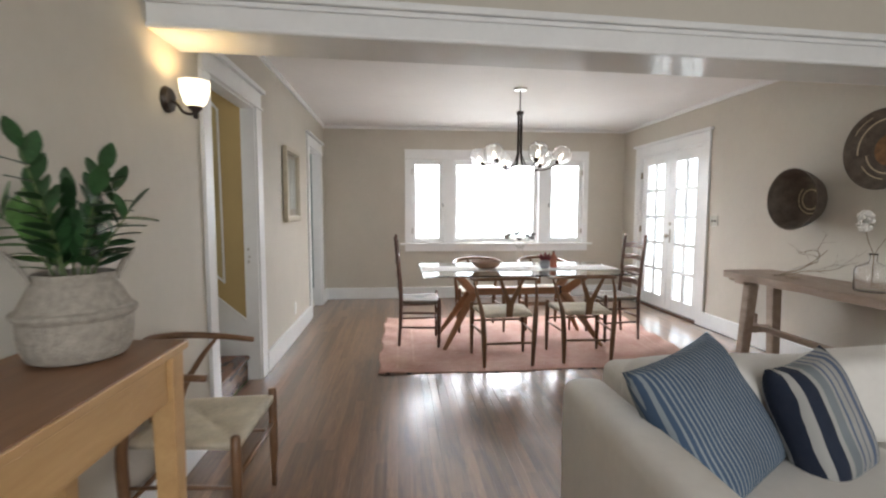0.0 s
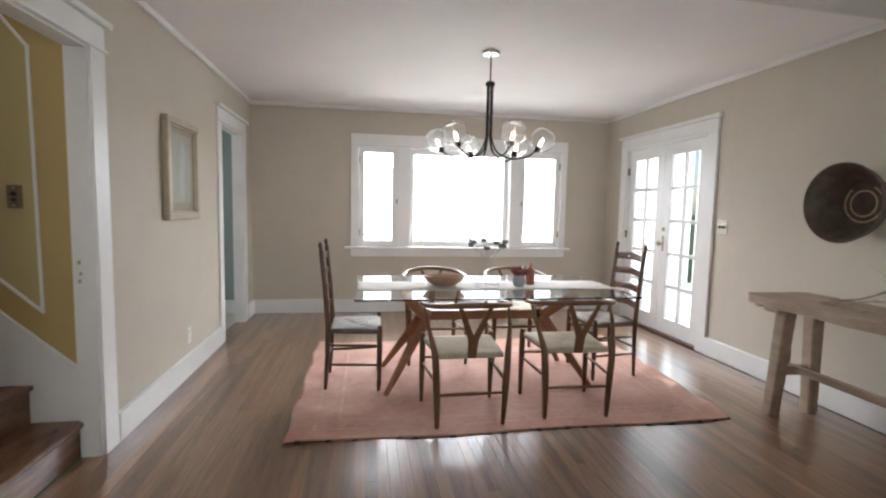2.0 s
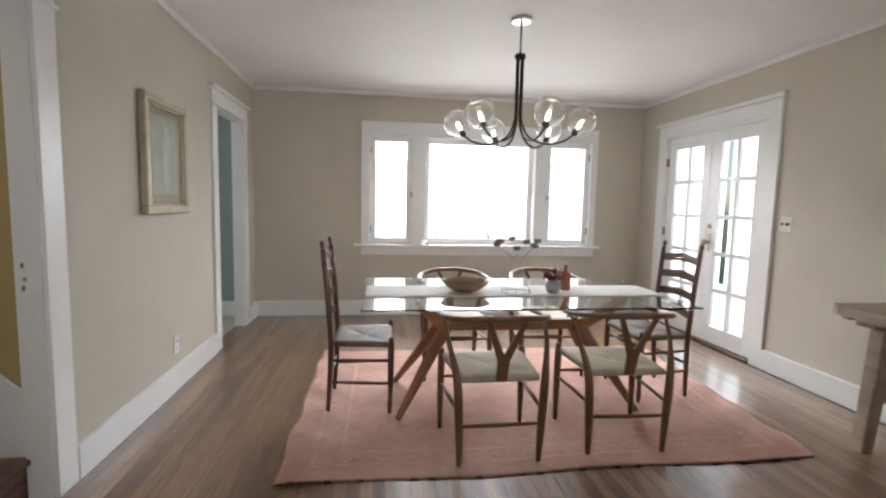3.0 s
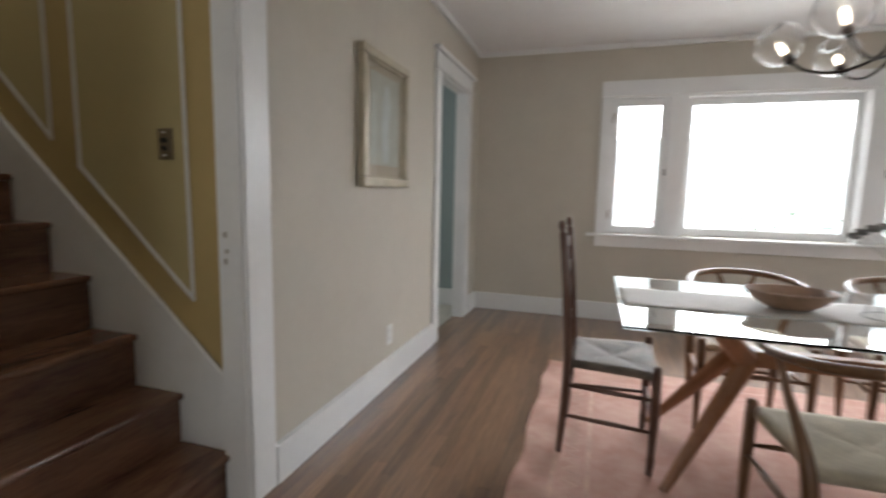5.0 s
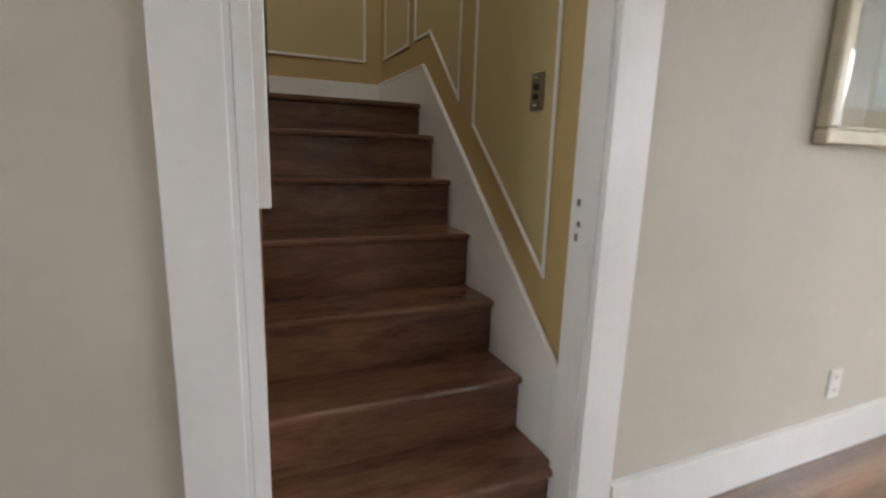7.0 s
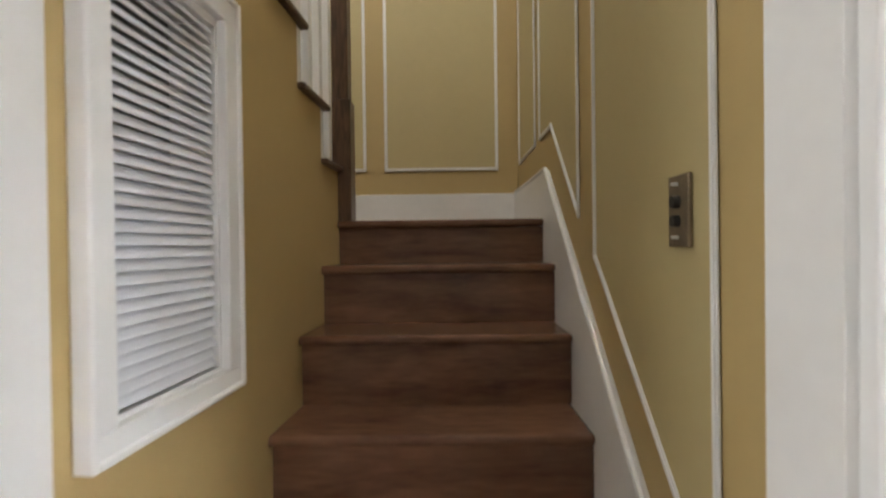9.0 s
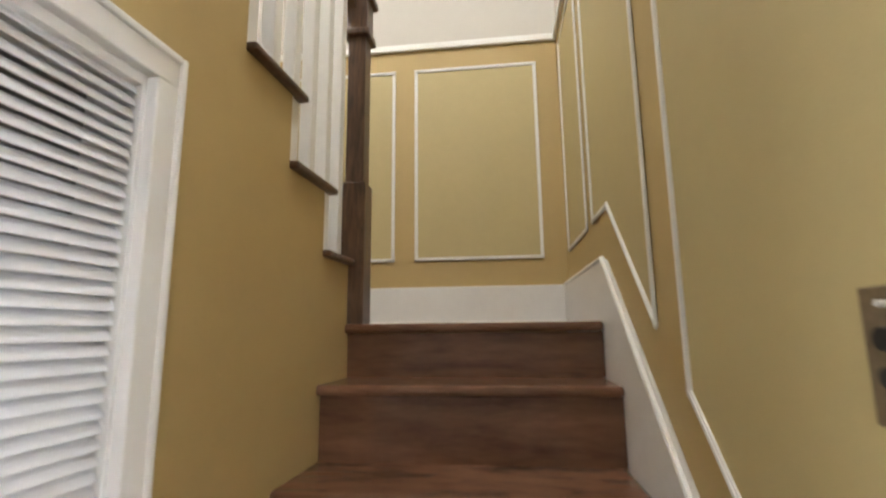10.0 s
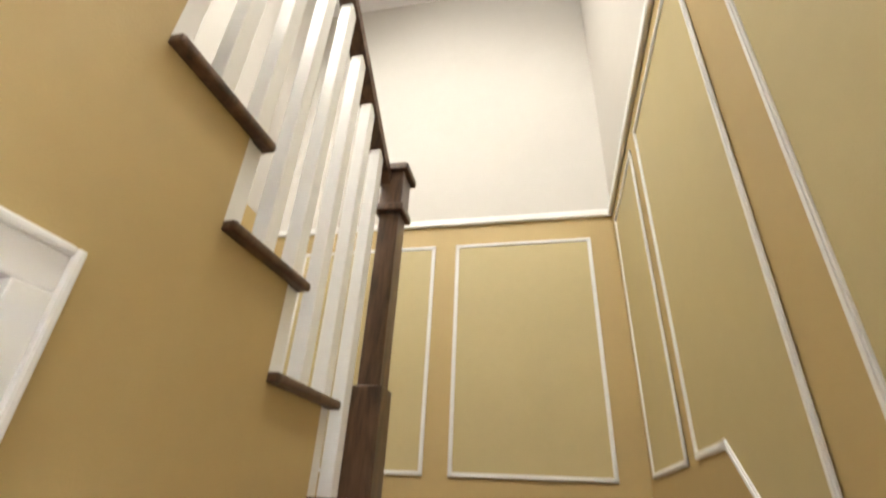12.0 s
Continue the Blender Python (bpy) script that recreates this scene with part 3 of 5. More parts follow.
# skirting beside the stairs and on the landing
bm = bmesh.new()
prism(bm, [(XL - 0.098, 0.0), (XL - 0.098, 0.455), (-2.382, 1.553), (XE, 1.553), (XE, 1.25), (-2.3, 1.1), (-1.3, 0.0)], "y", YS1 - 0.020, YS1 - 0.0005)
SK = structure("skirting", bm, WHITE, "white painted skirting running up beside the stairs", "skirting")
bm = bmesh.new()
tube(bm, [(XL - 0.098, YS1 - 0.016, 0.457), (-2.382, YS1 - 0.016, 1.556), (XE, YS1 - 0.016, 1.556)], 0.009, 8)
part("cap_moulding", bm, WHITE, SK)
structure("skirting_landing", boxes((XE, 1.76, 1.3705, XE + 0.018, YS1 - 0.022, 1.553), (XE + 0.018, 1.76, 1.3705, XE + 0.03, YS1 - 0.022, 1.39), bevel=0.003), WHITE,
          "white painted skirting on the landing", "skirting")


def wall_panel(name, outline, axis, face, out):
    """A greenish gold field framed by white mouldings on a wall; out is +1 or -1 along the axis."""
    bm = bmesh.new()
    prism(bm, outline, axis, face + out * 0.001, face + out * 0.003)
    field = structure(name, bm, GOLD_IN, "greenish gold wall panel framed by white moulding", "wall panel")
    pts = outline + outline[:1]
    for (a, b), (c, d) in zip(pts, pts[1:]):
        v = Vector((c - a, d - b)).normalized() * 0.008
        n = Vector((-v.y, v.x)) * 1.0
        bm = bmesh.new()
        quad = [(a - v.x + n.x, b - v.y + n.y), (c + v.x + n.x, d + v.y + n.y), (c + v.x - n.x, d + v.y - n.y), (a - v.x - n.x, b - v.y - n.y)]
        prism(bm, quad, axis, face + out * 0.0032, face + out * 0.0065)
        ridge = [(p[0] + (q[0] - p[0]) * 0.25, p[1] + (q[1] - p[1]) * 0.25) for p, q in ((quad[0], quad[3]), (quad[1], quad[2]), (quad[2], quad[1]), (quad[3], quad[0]))]
        prism(bm, ridge, axis, face + out * 0.0067, face + out * 0.009)
        part("moulding", bm, WHITE, field)
    return field


wall_panel("panel_1", [(-1.824, 1.247), (-1.276, 0.755), (-1.286, 2.05), (-1.80, 2.70), (-1.824, 2.70)], "y", YS1, -1)
wall_panel("panel_2", [(-2.54, 1.705), (-2.329, 1.704), (-1.975, 1.362), (-1.975, 2.70), (-2.54, 2.70)], "y", YS1, -1)
wall_panel("panel_3", [(-3.09, 1.70), (-2.645, 1.70), (-2.645, 2.70), (-3.09, 2.70)], "y", YS1, -1)
wall_panel("panel_4", [(2.73, 1.687), (3.326, 1.687), (3.326, 2.664), (2.73, 2.664)], "x", XE, 1)
wall_panel("panel_5", [(1.95, 1.686), (2.615, 1.687), (2.615, 2.664), (1.95, 2.664)], "x", XE, 1)
bm = bmesh.new()
box(bm, XE, 1.76, WELL_TOP - 0.02, XE + 0.018, YS1, WELL_TOP + 0.014, bevel=0.005)
box(bm, XE + 0.019, YS1 - 0.018, WELL_TOP - 0.02, -1.2, YS1, WELL_TOP + 0.014, bevel=0.005)
structure("trim_stair", bm, WHITE, "narrow white moulding capping the panelled dado", "moulding")

# newel post
NEWEL = thing("newel_post", pose(-2.444, 2.659, NZ[6]), "dark stained square newel post with a stepped cap", "newel post")
part("base", boxes((-0.044, -0.040, 0, 0.044, 0.040, 0.46), bevel=0.004), DARK_WOOD, NEWEL)
part("shaft", boxes((-0.034, -0.031, 0.46, 0.034, 0.031, 1.0), bevel=0.003), DARK_WOOD, NEWEL)
part("collar", boxes((-0.05, -0.046, 0.985, 0.05, 0.046, 1.012), bevel=0.006), DARK_WOOD, NEWEL)
part("block", boxes((-0.04, -0.036, 1.01, 0.04, 0.036, 1.14), bevel=0.003), DARK_WOOD, NEWEL)
part("cap", boxes((-0.055, -0.051, 1.135, 0.055, 0.051, 1.16), (-0.045, -0.041, 1.16, 0.045, 0.041, 1.172), bevel=0.005), DARK_WOOD, NEWEL)
RAIL = thing("balustrade", SKEW, "white square balusters under a dark wooden handrail", "balustrade")
slope = 0.905


def rail_z(x):
    return 2.478 + slope * (x + 2.42)


bm = bmesh.new()
prism(bm, [(YS0 - 0.046, -0.025), (YS0 + 0.004, -0.025), (YS0 + 0.008, 0.0), (YS0 - 0.003, 0.028), (YS0 - 0.039, 0.028), (YS0 - 0.05, 0.0)], "x", -2.41, -1.2)
for v in bm.verts:
    v.co.z += rail_z(v.co.x)
part("handrail", bm, DARK_WOOD, RAIL, "dark stained wooden handrail")
xb = -2.335
while xb < -1.22:
    k = next(i for i in range(6) if xb < UX[i])
    part("baluster", boxes((xb - 0.017, YS0 - 0.038, UZ[k] + 0.0005, xb + 0.017, YS0 - 0.004, rail_z(xb) - 0.02), bevel=0.002), WHITE, RAIL)
    xb += 0.1015

# small window with blinds under the upper flight
SW = structure("window_2", boxes((W2[0] - 0.044, YS0, W2[2] - 0.036, W2[1] + 0.044, YS0 + 0.024, W2[2]), bevel=0.003), WHITE, "white framed small window with a closed white slatted blind", "window")
for r in ((W2[0] - 0.044, W2[2], W2[0], W2[3]), (W2[1], W2[2], W2[1] + 0.044, W2[3]), (W2[0] - 0.044, W2[3], W2[1] + 0.044, W2[3] + 0.044)):
    part("window_frame", boxes((r[0], YS0, r[1], r[2], YS0 + 0.024, r[3]), bevel=0.003), WHITE, SW)
part("outer_bead", boxes((W2[0] - 0.052, YS0, W2[2] - 0.044, W2[0] - 0.040, YS0 + 0.031, W2[3] + 0.052), (W2[1] + 0.040, YS0, W2[2] - 0.044, W2[1] + 0.052, YS0 + 0.031, W2[3] + 0.052),
                         (W2[0] - 0.040, YS0, W2[2] - 0.044, W2[1] + 0.040, YS0 + 0.031, W2[2] - 0.032), (W2[0] - 0.040, YS0, W2[3] + 0.040, W2[1] + 0.040, YS0 + 0.031, W2[3] + 0.052), bevel=0.004), WHITE, SW)
part("reveal", boxes((W2[0] - 0.001, YS0 - 0.09, W2[2], W2[0] + 0.008, YS0 + 0.005, W2[3]), (W2[1] - 0.008, YS0 - 0.09, W2[2], W2[1] + 0.001, YS0 + 0.005, W2[3]),
                     (W2[0], YS0 - 0.09, W2[2] - 0.001, W2[1], YS0 + 0.005, W2[2] + 0.008), (W2[0], YS0 - 0.09, W2[3] - 0.008, W2[1], YS0 + 0.005, W2[3] + 0.001)), WHITE, SW)
part("back_sheet", boxes((W2[0], YS0 - 0.10, W2[2], W2[1], YS0 - 0.092, W2[3])), SLAT_GAP_GREY, SW, "grey sheet behind the blind, toned for its dim gaps")
SW.matrix_world = SKEW
BLIND = thing("window_blind", SKEW @ pose((W2[0] + W2[1]) / 2, YS0 - 0.006, W2[2] + 0.01), "white slatted venetian blind, slats tilted nearly shut", "blind")
hw = (W2[1] - W2[0]) / 2 - 0.012
slat = bmesh.new()
rows = []
for i in range(5):
    u = (i - 2) / 2
    dy, dz = 0.0125 * u * 0.60, -0.0125 * u * 0.80
    arch = 0.0022 * (1 - u * u)
    rows.append([slat.verts.new((sx, dy + 0.86 * (arch + th), dz + 0.50 * (arch + th))) for sx, th in ((-hw, 0.0), (hw, 0.0), (hw, -0.0012), (-hw, -0.0012))])
for p, q in zip(rows, rows[1:]):
    for i in range(4):
        slat.faces.new([p[i], p[(i + 1) % 4], q[(i + 1) % 4], q[i]])
slat.faces.new(rows[0])
slat.faces.new(rows[-1])
bmesh.ops.recalc_face_normals(slat, faces=slat.faces[:])
SLAT_MESH = bpy.data.meshes.new("slat")
slat.to_mesh(SLAT_MESH)
slat.free()
SLAT_MESH.materials.append(BLIND_WHITE)
for k in range(34):
    o = new("slat", SLAT_MESH)
    o.parent = BLIND
    o.location = (0, 0, 0.014 + k * 0.0197)
part("head_rail", boxes((-hw, -0.014, 0.668, hw, 0.014, 0.678)), WHITE, BLIND)
# switch on the stair wall
def plate(name, m, w, h, mat, label, category):
    """A wall plate in its local x,z plane, facing -y."""
    t = thing(name, m, label, category)
    part("plate", boxes((-w / 2, -0.007, -h / 2, w / 2, 0, h / 2), bevel=0.002), mat, t)
    return t


sw = plate("wall_switch", pose(-1.372, YS1 - 0.004, 1.33), 0.066, 0.114, BRONZE, "aged bronze push-button light switch plate", "light switch")
for dz, r, mt in ((0.014, 0.011, BLACK), (-0.016, 0.010, BLACK), (0.042, 0.0032, PEARL), (-0.042, 0.0032, PEARL)):
    bm = bmesh.new()
    bmesh.ops.create_cone(bm, cap_ends=True, segments=16, radius1=r, radius2=r * 0.85, depth=0.012, matrix=Matrix.Translation((0, -0.011, dz)) @ Matrix.Rotation(radians(90), 4, "X"))
    part("button" if r > 0.006 else "screw", bm, mt, sw)
part("stop", boxes((XL - 0.165, 2.5495, 0.0, XL - 0.084, 2.586, 2.055), bevel=0.002), WHITE, SD)
bm = boxes((XL - 0.07, 3.3915, 1.0, XL - 0.058, 3.3929, 1.02), (XL - 0.07, 3.3915, 0.905, XL - 0.058, 3.3929, 0.925), (XL - 0.064, 3.3915, 0.945, XL - 0.051, 3.3929, 0.96))
part("strike_plate", bm, NICKEL, SD, "small aged brass strike plates")
part("hinge", boxes((XL - 0.01, 2.543, 0.16, XL + 0.006, 2.5515, 0.25), bevel=0.001), WHITE, SD, "painted hinge")

# ---- dining room ----


def smooth_box(bm, *a, bevel=0.02, seg=4):
    return box(bm, *a, bevel=bevel, seg=seg)


def woven_seat(bm, fw, rw, f, r, z, dip=0.012, t=0.03):
    """Four woven fields meeting in the middle; front at +y."""
    corners = [Vector((-rw, r, z)), Vector((rw, r, z)), Vector((fw, f, z)), Vector((-fw, f, z))]
    mid = Vector((0, (f + r) / 2, z - dip))
    n = 7
    for i in range(4):
        a, b = corners[i], corners[(i + 1) % 4]
        grid = []
        for j in range(n + 1):
            s = j / n
            row = []
            for k in range(n + 1):
                p = a.lerp(b, k / n)
                q = p.lerp(mid, s)
                q.z += 0.008 * math.sin(math.pi * s) * (1 - abs(2 * k / n - 1) ** 3)
                row.append(bm.verts.new(q))
            grid.append(row)
        for j in range(n):
            for k in range(n):
                bm.faces.new([grid[j][k], grid[j][k + 1], grid[j + 1][k + 1], grid[j + 1][k]])
        low = [bm.verts.new(grid[0][k].co + Vector((0, 0, -t))) for k in range(n + 1)]
        for k in range(n):
            bm.faces.new([grid[0][k + 1], grid[0][k], low[k], low[k + 1]])
        m2 = bm.verts.new((mid.x, mid.y, z - t))
        for k in range(n):
            bm.faces.new([low[k + 1], low[k], m2])
    bmesh.ops.remove_doubles(bm, verts=bm.verts, dist=0.0005)
    bmesh.ops.recalc_face_normals(bm, faces=bm.faces)
    return bm


def wishbone_chair(m, label, group=""):
    """Bent-rail armchair with a Y splat and a woven cord seat; faces +y."""
    t = thing("dining_chair", m, label, "chair", group)
    bm = bmesh.new()
    woven_seat(bm, 0.235, 0.20, 0.215, -0.195, 0.445)
    part("seat", bm, CORD, t, "woven pale paper cord seat", smooth=True)
    for s in (-1, 1):
        bm = bmesh.new()
        pts = curve_points([(s * 0.205, -0.205, 0), (s * 0.212, -0.212, 0.22), (s * 0.225, -0.205, 0.44), (s * 0.255, -0.13, 0.60), (s * 0.268, -0.045, 0.715)], 16)
        tube(bm, pts, [0.013 + 0.009 * math.sin(math.pi * min(1, i / 11)) + (0.0 if i < 12 else -0.0015 * (i - 12)) for i in range(17)], 10)
        part("leg", bm, CHAIR_WOOD, t, smooth=True)
        bm = bmesh.new()
        tube(bm, [(s * 0.240, 0.205, 0), (s * 0.240, 0.205, 0.2), (s * 0.238, 0.205, 0.4), (s * 0.238, 0.205, 0.468), (s * 0.238, 0.205, 0.474)], [0.012, 0.0185, 0.0205, 0.0175, 0.010], 12)
        part("leg", bm, CHAIR_WOOD, t, smooth=True)
        bm = bmesh.new()
        tube(bm, [(s * 0.212, -0.205, 0.27), (s * 0.226, 0.0, 0.275), (s * 0.238, 0.2, 0.27)], [0.009, 0.015, 0.009], 8, flat=0.5)
        part("stretcher", bm, CHAIR_WOOD, t, smooth=True)
    for y, w, z in ((-0.208, 0.208, 0.20), (0.205, 0.236, 0.305)):
        bm = bmesh.new()
        tube(bm, [(-w, y, z), (0, y, z), (w, y, z)], [0.008, 0.012, 0.008], 8)
        part("stretcher", bm, CHAIR_WOOD, t, smooth=True)
    bm = bmesh.new()
    arc = curve_points([(-0.262, 0.12, 0.70), (-0.272, -0.03, 0.715), (-0.225, -0.19, 0.735), (-0.11, -0.265, 0.75), (0, -0.282, 0.754),
                        (0.11, -0.265, 0.75), (0.225, -0.19, 0.735), (0.272, -0.03, 0.715), (0.262, 0.12, 0.70)], 40)
    tube(bm, arc, [0.016 + 0.006 * math.cos((i - 20) / 20 * math.pi / 2) for i in range(41)], 10, flat=0.75)
    part("top_rail", bm, CHAIR_WOOD, t, smooth=True)
    bm = bmesh.new()
    prism(bm, [(-0.026, 0.42), (0.026, 0.42), (0.030, 0.53), (0.105, 0.74), (0.082, 0.745), (0.0, 0.565), (-0.082, 0.745), (-0.105, 0.74), (-0.030, 0.53)], "y", -0.006, 0.006)
    for v in bm.verts:
        v.co.y += -0.2 - (v.co.z - 0.42) * 0.22
    part("splat", bm, CHAIR_WOOD, t, "Y-shaped wooden splat")
    return t


C1 = wishbone_chair(pose(0.955, 3.695, 0.008, 0, 0, 1.5), "walnut armchair with bent top rail and woven cord seat", "armchairs round the table")
copy_thing(C1, pose(1.66, 3.735, 0.008, 0, 0, -1.5))
copy_thing(C1, pose(0.93, 4.83, 0.008, 0, 0, 180))
copy_thing(C1, pose(1.665, 4.85, 0.008, 0, 0, 178))
c = copy_thing(C1, pose(-0.75, 1.69, 0.001, 0, 0, -91))
tagged(c, "walnut armchair with woven cord seat beside the wall", "chair", "armchairs")


def ladder_chair(m, label):
    """Tall ladder-back chair with turned finials and a rush seat; faces +y."""
    t = thing("ladder_back_chair", m, label, "chair", "ladder-back chairs")
    bm = bmesh.new()
    woven_seat(bm, 0.225, 0.185, 0.19, -0.17, 0.445, dip=0.018)
    part("seat", bm, RUSH, t, "worn woven rush seat", smooth=True)
    for s in (-1, 1):
        bm = bmesh.new()
        pts = [(s * 0.175, -0.20, 0), (s * 0.185, -0.185, 0.25), (s * 0.19, -0.18, 0.45), (s * 0.193, -0.20, 0.75), (s * 0.196, -0.225, 1.0), (s * 0.196, -0.228, 1.012), (s * 0.196, -0.229, 1.02),
               (s * 0.196, -0.231, 1.035), (s * 0.196, -0.232, 1.05), (s * 0.196, -0.233, 1.06)]
        tube(bm, pts, [0.012, 0.017, 0.018, 0.017, 0.016, 0.009, 0.013, 0.016, 0.012, 0.004], 12)
        part("post", bm, LADDER_WOOD, t, smooth=True)
        bm = bmesh.new()
        tube(bm, [(s * 0.215, 0.175, 0), (s * 0.22, 0.178, 0.07), (s * 0.22, 0.178, 0.09), (s * 0.222, 0.18, 0.22), (s * 0.222, 0.18, 0.3), (s * 0.222, 0.18, 0.44), (s * 0.222, 0.18, 0.47), (s * 0.222, 0.18, 0.478)],
             [0.012, 0.017, 0.013, 0.018, 0.020, 0.018, 0.014, 0.006], 12)
        part("leg", bm, LADDER_WOOD, t, smooth=True)
        for z in (0.19, 0.33):
            bm = bmesh.new()
            tube(bm, [(s * 0.183, -0.188, z), (s * 0.202, 0.0, z), (s * 0.22, 0.178, z)], [0.008, 0.011, 0.008], 8)
            part("rung", bm, LADDER_WOOD, t, smooth=True)
    for y, w, z in ((0.178, 0.22, 0.22), (0.178, 0.22, 0.36), (-0.186, 0.183, 0.24)):
        bm = bmesh.new()
        tube(bm, [(-w, y, z), (-w * 0.3, y, z), (0, y, z), (w * 0.3, y, z), (w, y, z)], [0.008, 0.012, 0.015, 0.012, 0.008], 8)
        part("rung", bm, LADDER_WOOD, t, smooth=True)
    for z in (0.565, 0.69, 0.815, 0.935):
        bm = bmesh.new()
        top = [(-0.185 + 0.37 * i / 12, z + 0.028 + 0.018 * math.sin(math.pi * i / 12) ** 2) for i in range(13)]
        bot = [(0.185 - 0.37 * i / 12, z - 0.022 + 0.010 * math.sin(math.pi * i / 12) ** 2) for i in range(13)]
        prism(bm, top + bot, "y", -0.005, 0.005)
        for v in bm.verts:
            v.co.y += -0.185 - (z - 0.45) * 0.075 - 0.02 * (1 - (v.co.x / 0.19) ** 2)
        part("slat", bm, LADDER_WOOD, t)
    return t


L1 = ladder_chair(pose(0.255, 4.325, 0.008, 0, 0, -91), "tall dark ladder-back chair with a rush seat at the table's end")
copy_thing(L1, pose(2.245, 4.36, 0.008, 0, 0, 92))

# table with a glass top on bent wooden legs
TX0, TX1, TY0, TY1, TZ = 0.262, 2.20, 3.73, 4.78, 0.74
TABLE = thing("dining_table", pose((TX0 + TX1) / 2, (TY0 + TY1) / 2, 0.008), "dining table with a clear glass top on angular walnut legs", "table")
hx, hy = (TX1 - TX0) / 2, (TY1 - TY0) / 2
tt = part("tabletop", boxes((-hx, -hy, TZ - 0.021, hx, hy, TZ - 0.009), bevel=0.003), TABLE_GLASS, TABLE, "clear glass top with a greenish edge")
tt.visible_shadow = False
for s in (-1, 1):
    for q in (-1, 1):
        bm = bmesh.new()
        foot, knee, top = Vector((s * 0.76, q * 0.31 + 0.06, 0)), Vector((s * 0.45, q * 0.075 + 0.05, 0.50)), Vector((s * 0.64, q * 0.25 + 0.02, TZ - 0.03))
        for a, b, ra, rb in ((foot, knee, 0.019, 0.044), (top, knee, 0.036, 0.044)):
            tube(bm, [a, a.lerp(b, 0.3), a.lerp(b, 0.7), b], [ra, ra + (rb - ra) * 0.3, ra + (rb - ra) * 0.75, rb], 8, flat=0.55, up=(0, 1, 0))
        part("leg", bm, TABLE_WOOD, TABLE)
        bm = bmesh.new()
        lathe(bm, [(0.022, 0), (0.022, 0.008)], 16, (top.x, top.y, TZ - 0.030))
        part("pad", bm, STEEL, TABLE, "metal pad under the glass")
    part("bracket", boxes((s * 0.435 - 0.012, 0.008, 0.455, s * 0.435 + 0.012, 0.092, 0.545), bevel=0.003), BLACK, TABLE, "black metal bracket")
part("beam", boxes((-0.435, 0.02, 0.465, 0.435, 0.08, 0.535), bevel=0.006), TABLE_WOOD, TABLE)

# runner, bowl, candle holder, pot and bottle on the table
TOP = 0.008 + TZ - 0.009
bm = bmesh.new()
nx, ny = 60, 10
grid = [[bm.verts.new((TX0 + 0.012 + (TX1 - TX0 - 0.024) * i / nx + 0.004 * math.sin(j * 1.3), 4.06 + 0.38 * j / ny + 0.004 * math.sin(i * 0.7), TOP + 0.0012 + 0.0012 * (1 + math.sin(i * 0.9 + j * 0.6)))) for j in range(ny + 1)] for i in range(nx + 1)]
for i in range(nx):
    for j in range(ny):
        bm.faces.new([grid[i][j], grid[i + 1][j], grid[i + 1][j + 1], grid[i][j + 1]])
bm.normal_update()
bmesh.ops.solidify(bm, geom=bm.faces[:], thickness=-0.001)
tagged(mesh_object("table_runner", bm, LINEN, True), "white linen table runner along the glass table", "table runner")
RT = TOP + 0.0045
bm = bmesh.new()
lathe(bm, [(0.05, 0.0), (0.075, 0.004), (0.12, 0.028), (0.155, 0.065), (0.160, 0.074), (0.154, 0.074), (0.115, 0.038), (0.06, 0.016), (0.001, 0.013)], 40)
for v in bm.verts:
    v.co.y *= 0.8
bowl = tagged(mesh_object("bowl", bm, BOWL_WOOD, True), "shallow oval wooden bowl with a grey outside on the table", "bowl")
bowl.matrix_world = pose(0.905, 4.235, RT)
CANDLE = thing("candle_holder", pose(1.225, 4.19, RT), "wire candle holder flaring up to a ring of small dark cups", "candle holder")
bm = bmesh.new()
ring = [(0.095 * math.cos(2 * math.pi * k / 32), 0.095 * math.sin(2 * math.pi * k / 32), 0.003) for k in range(33)]
tube(bm, ring, 0.0025, 6)
part("base_ring", bm, WIRE, CANDLE)
bm = bmesh.new()
tube(bm, [(0.03 * math.cos(2 * math.pi * k / 24), 0.03 * math.sin(2 * math.pi * k / 24), 0.205) for k in range(25)], 0.0022, 6)
part("waist_ring", bm, WIRE, CANDLE)
for k in range(9):
    a = 2 * math.pi * k / 9 + 0.2
    r1 = 0.155 if k % 2 else 0.125
    tip = 0.285 + 0.02 * (k % 3)
    bm = bmesh.new()
    tube(bm, curve_points([(0.094 * math.cos(a), 0.094 * math.sin(a), 0.003), (0.04 * math.cos(a), 0.04 * math.sin(a), 0.15), (0.032 * math.cos(a), 0.032 * math.sin(a), 0.21), (r1 * math.cos(a), r1 * math.sin(a), tip)], 14), 0.0018, 6)
    part("wire", bm, WIRE, CANDLE)
    bm = bmesh.new()
    lathe(bm, [(0.006, -0.004), (0.021, 0.0), (0.025, 0.022), (0.022, 0.022), (0.019, 0.004), (0.001, 0.003)], 14, (r1 * math.cos(a), r1 * math.sin(a), tip))
    part("cup", bm, CUP, CANDLE, "small dark grey cup", smooth=True)
POT = thing("flower_pot", pose(1.47, 4.19, RT), "small grey ceramic pot with dark red succulents on the table", "flower pot")
bm = bmesh.new()
lathe(bm, [(0.025, 0.0), (0.04, 0.006), (0.05, 0.035), (0.045, 0.07), (0.036, 0.082), (0.032, 0.08), (0.035, 0.06), (0.001, 0.058)], 24)
part("pot", bm, GREY_CERAMIC, POT, smooth=True)
bm = bmesh.new()
rng = random.Random(4)
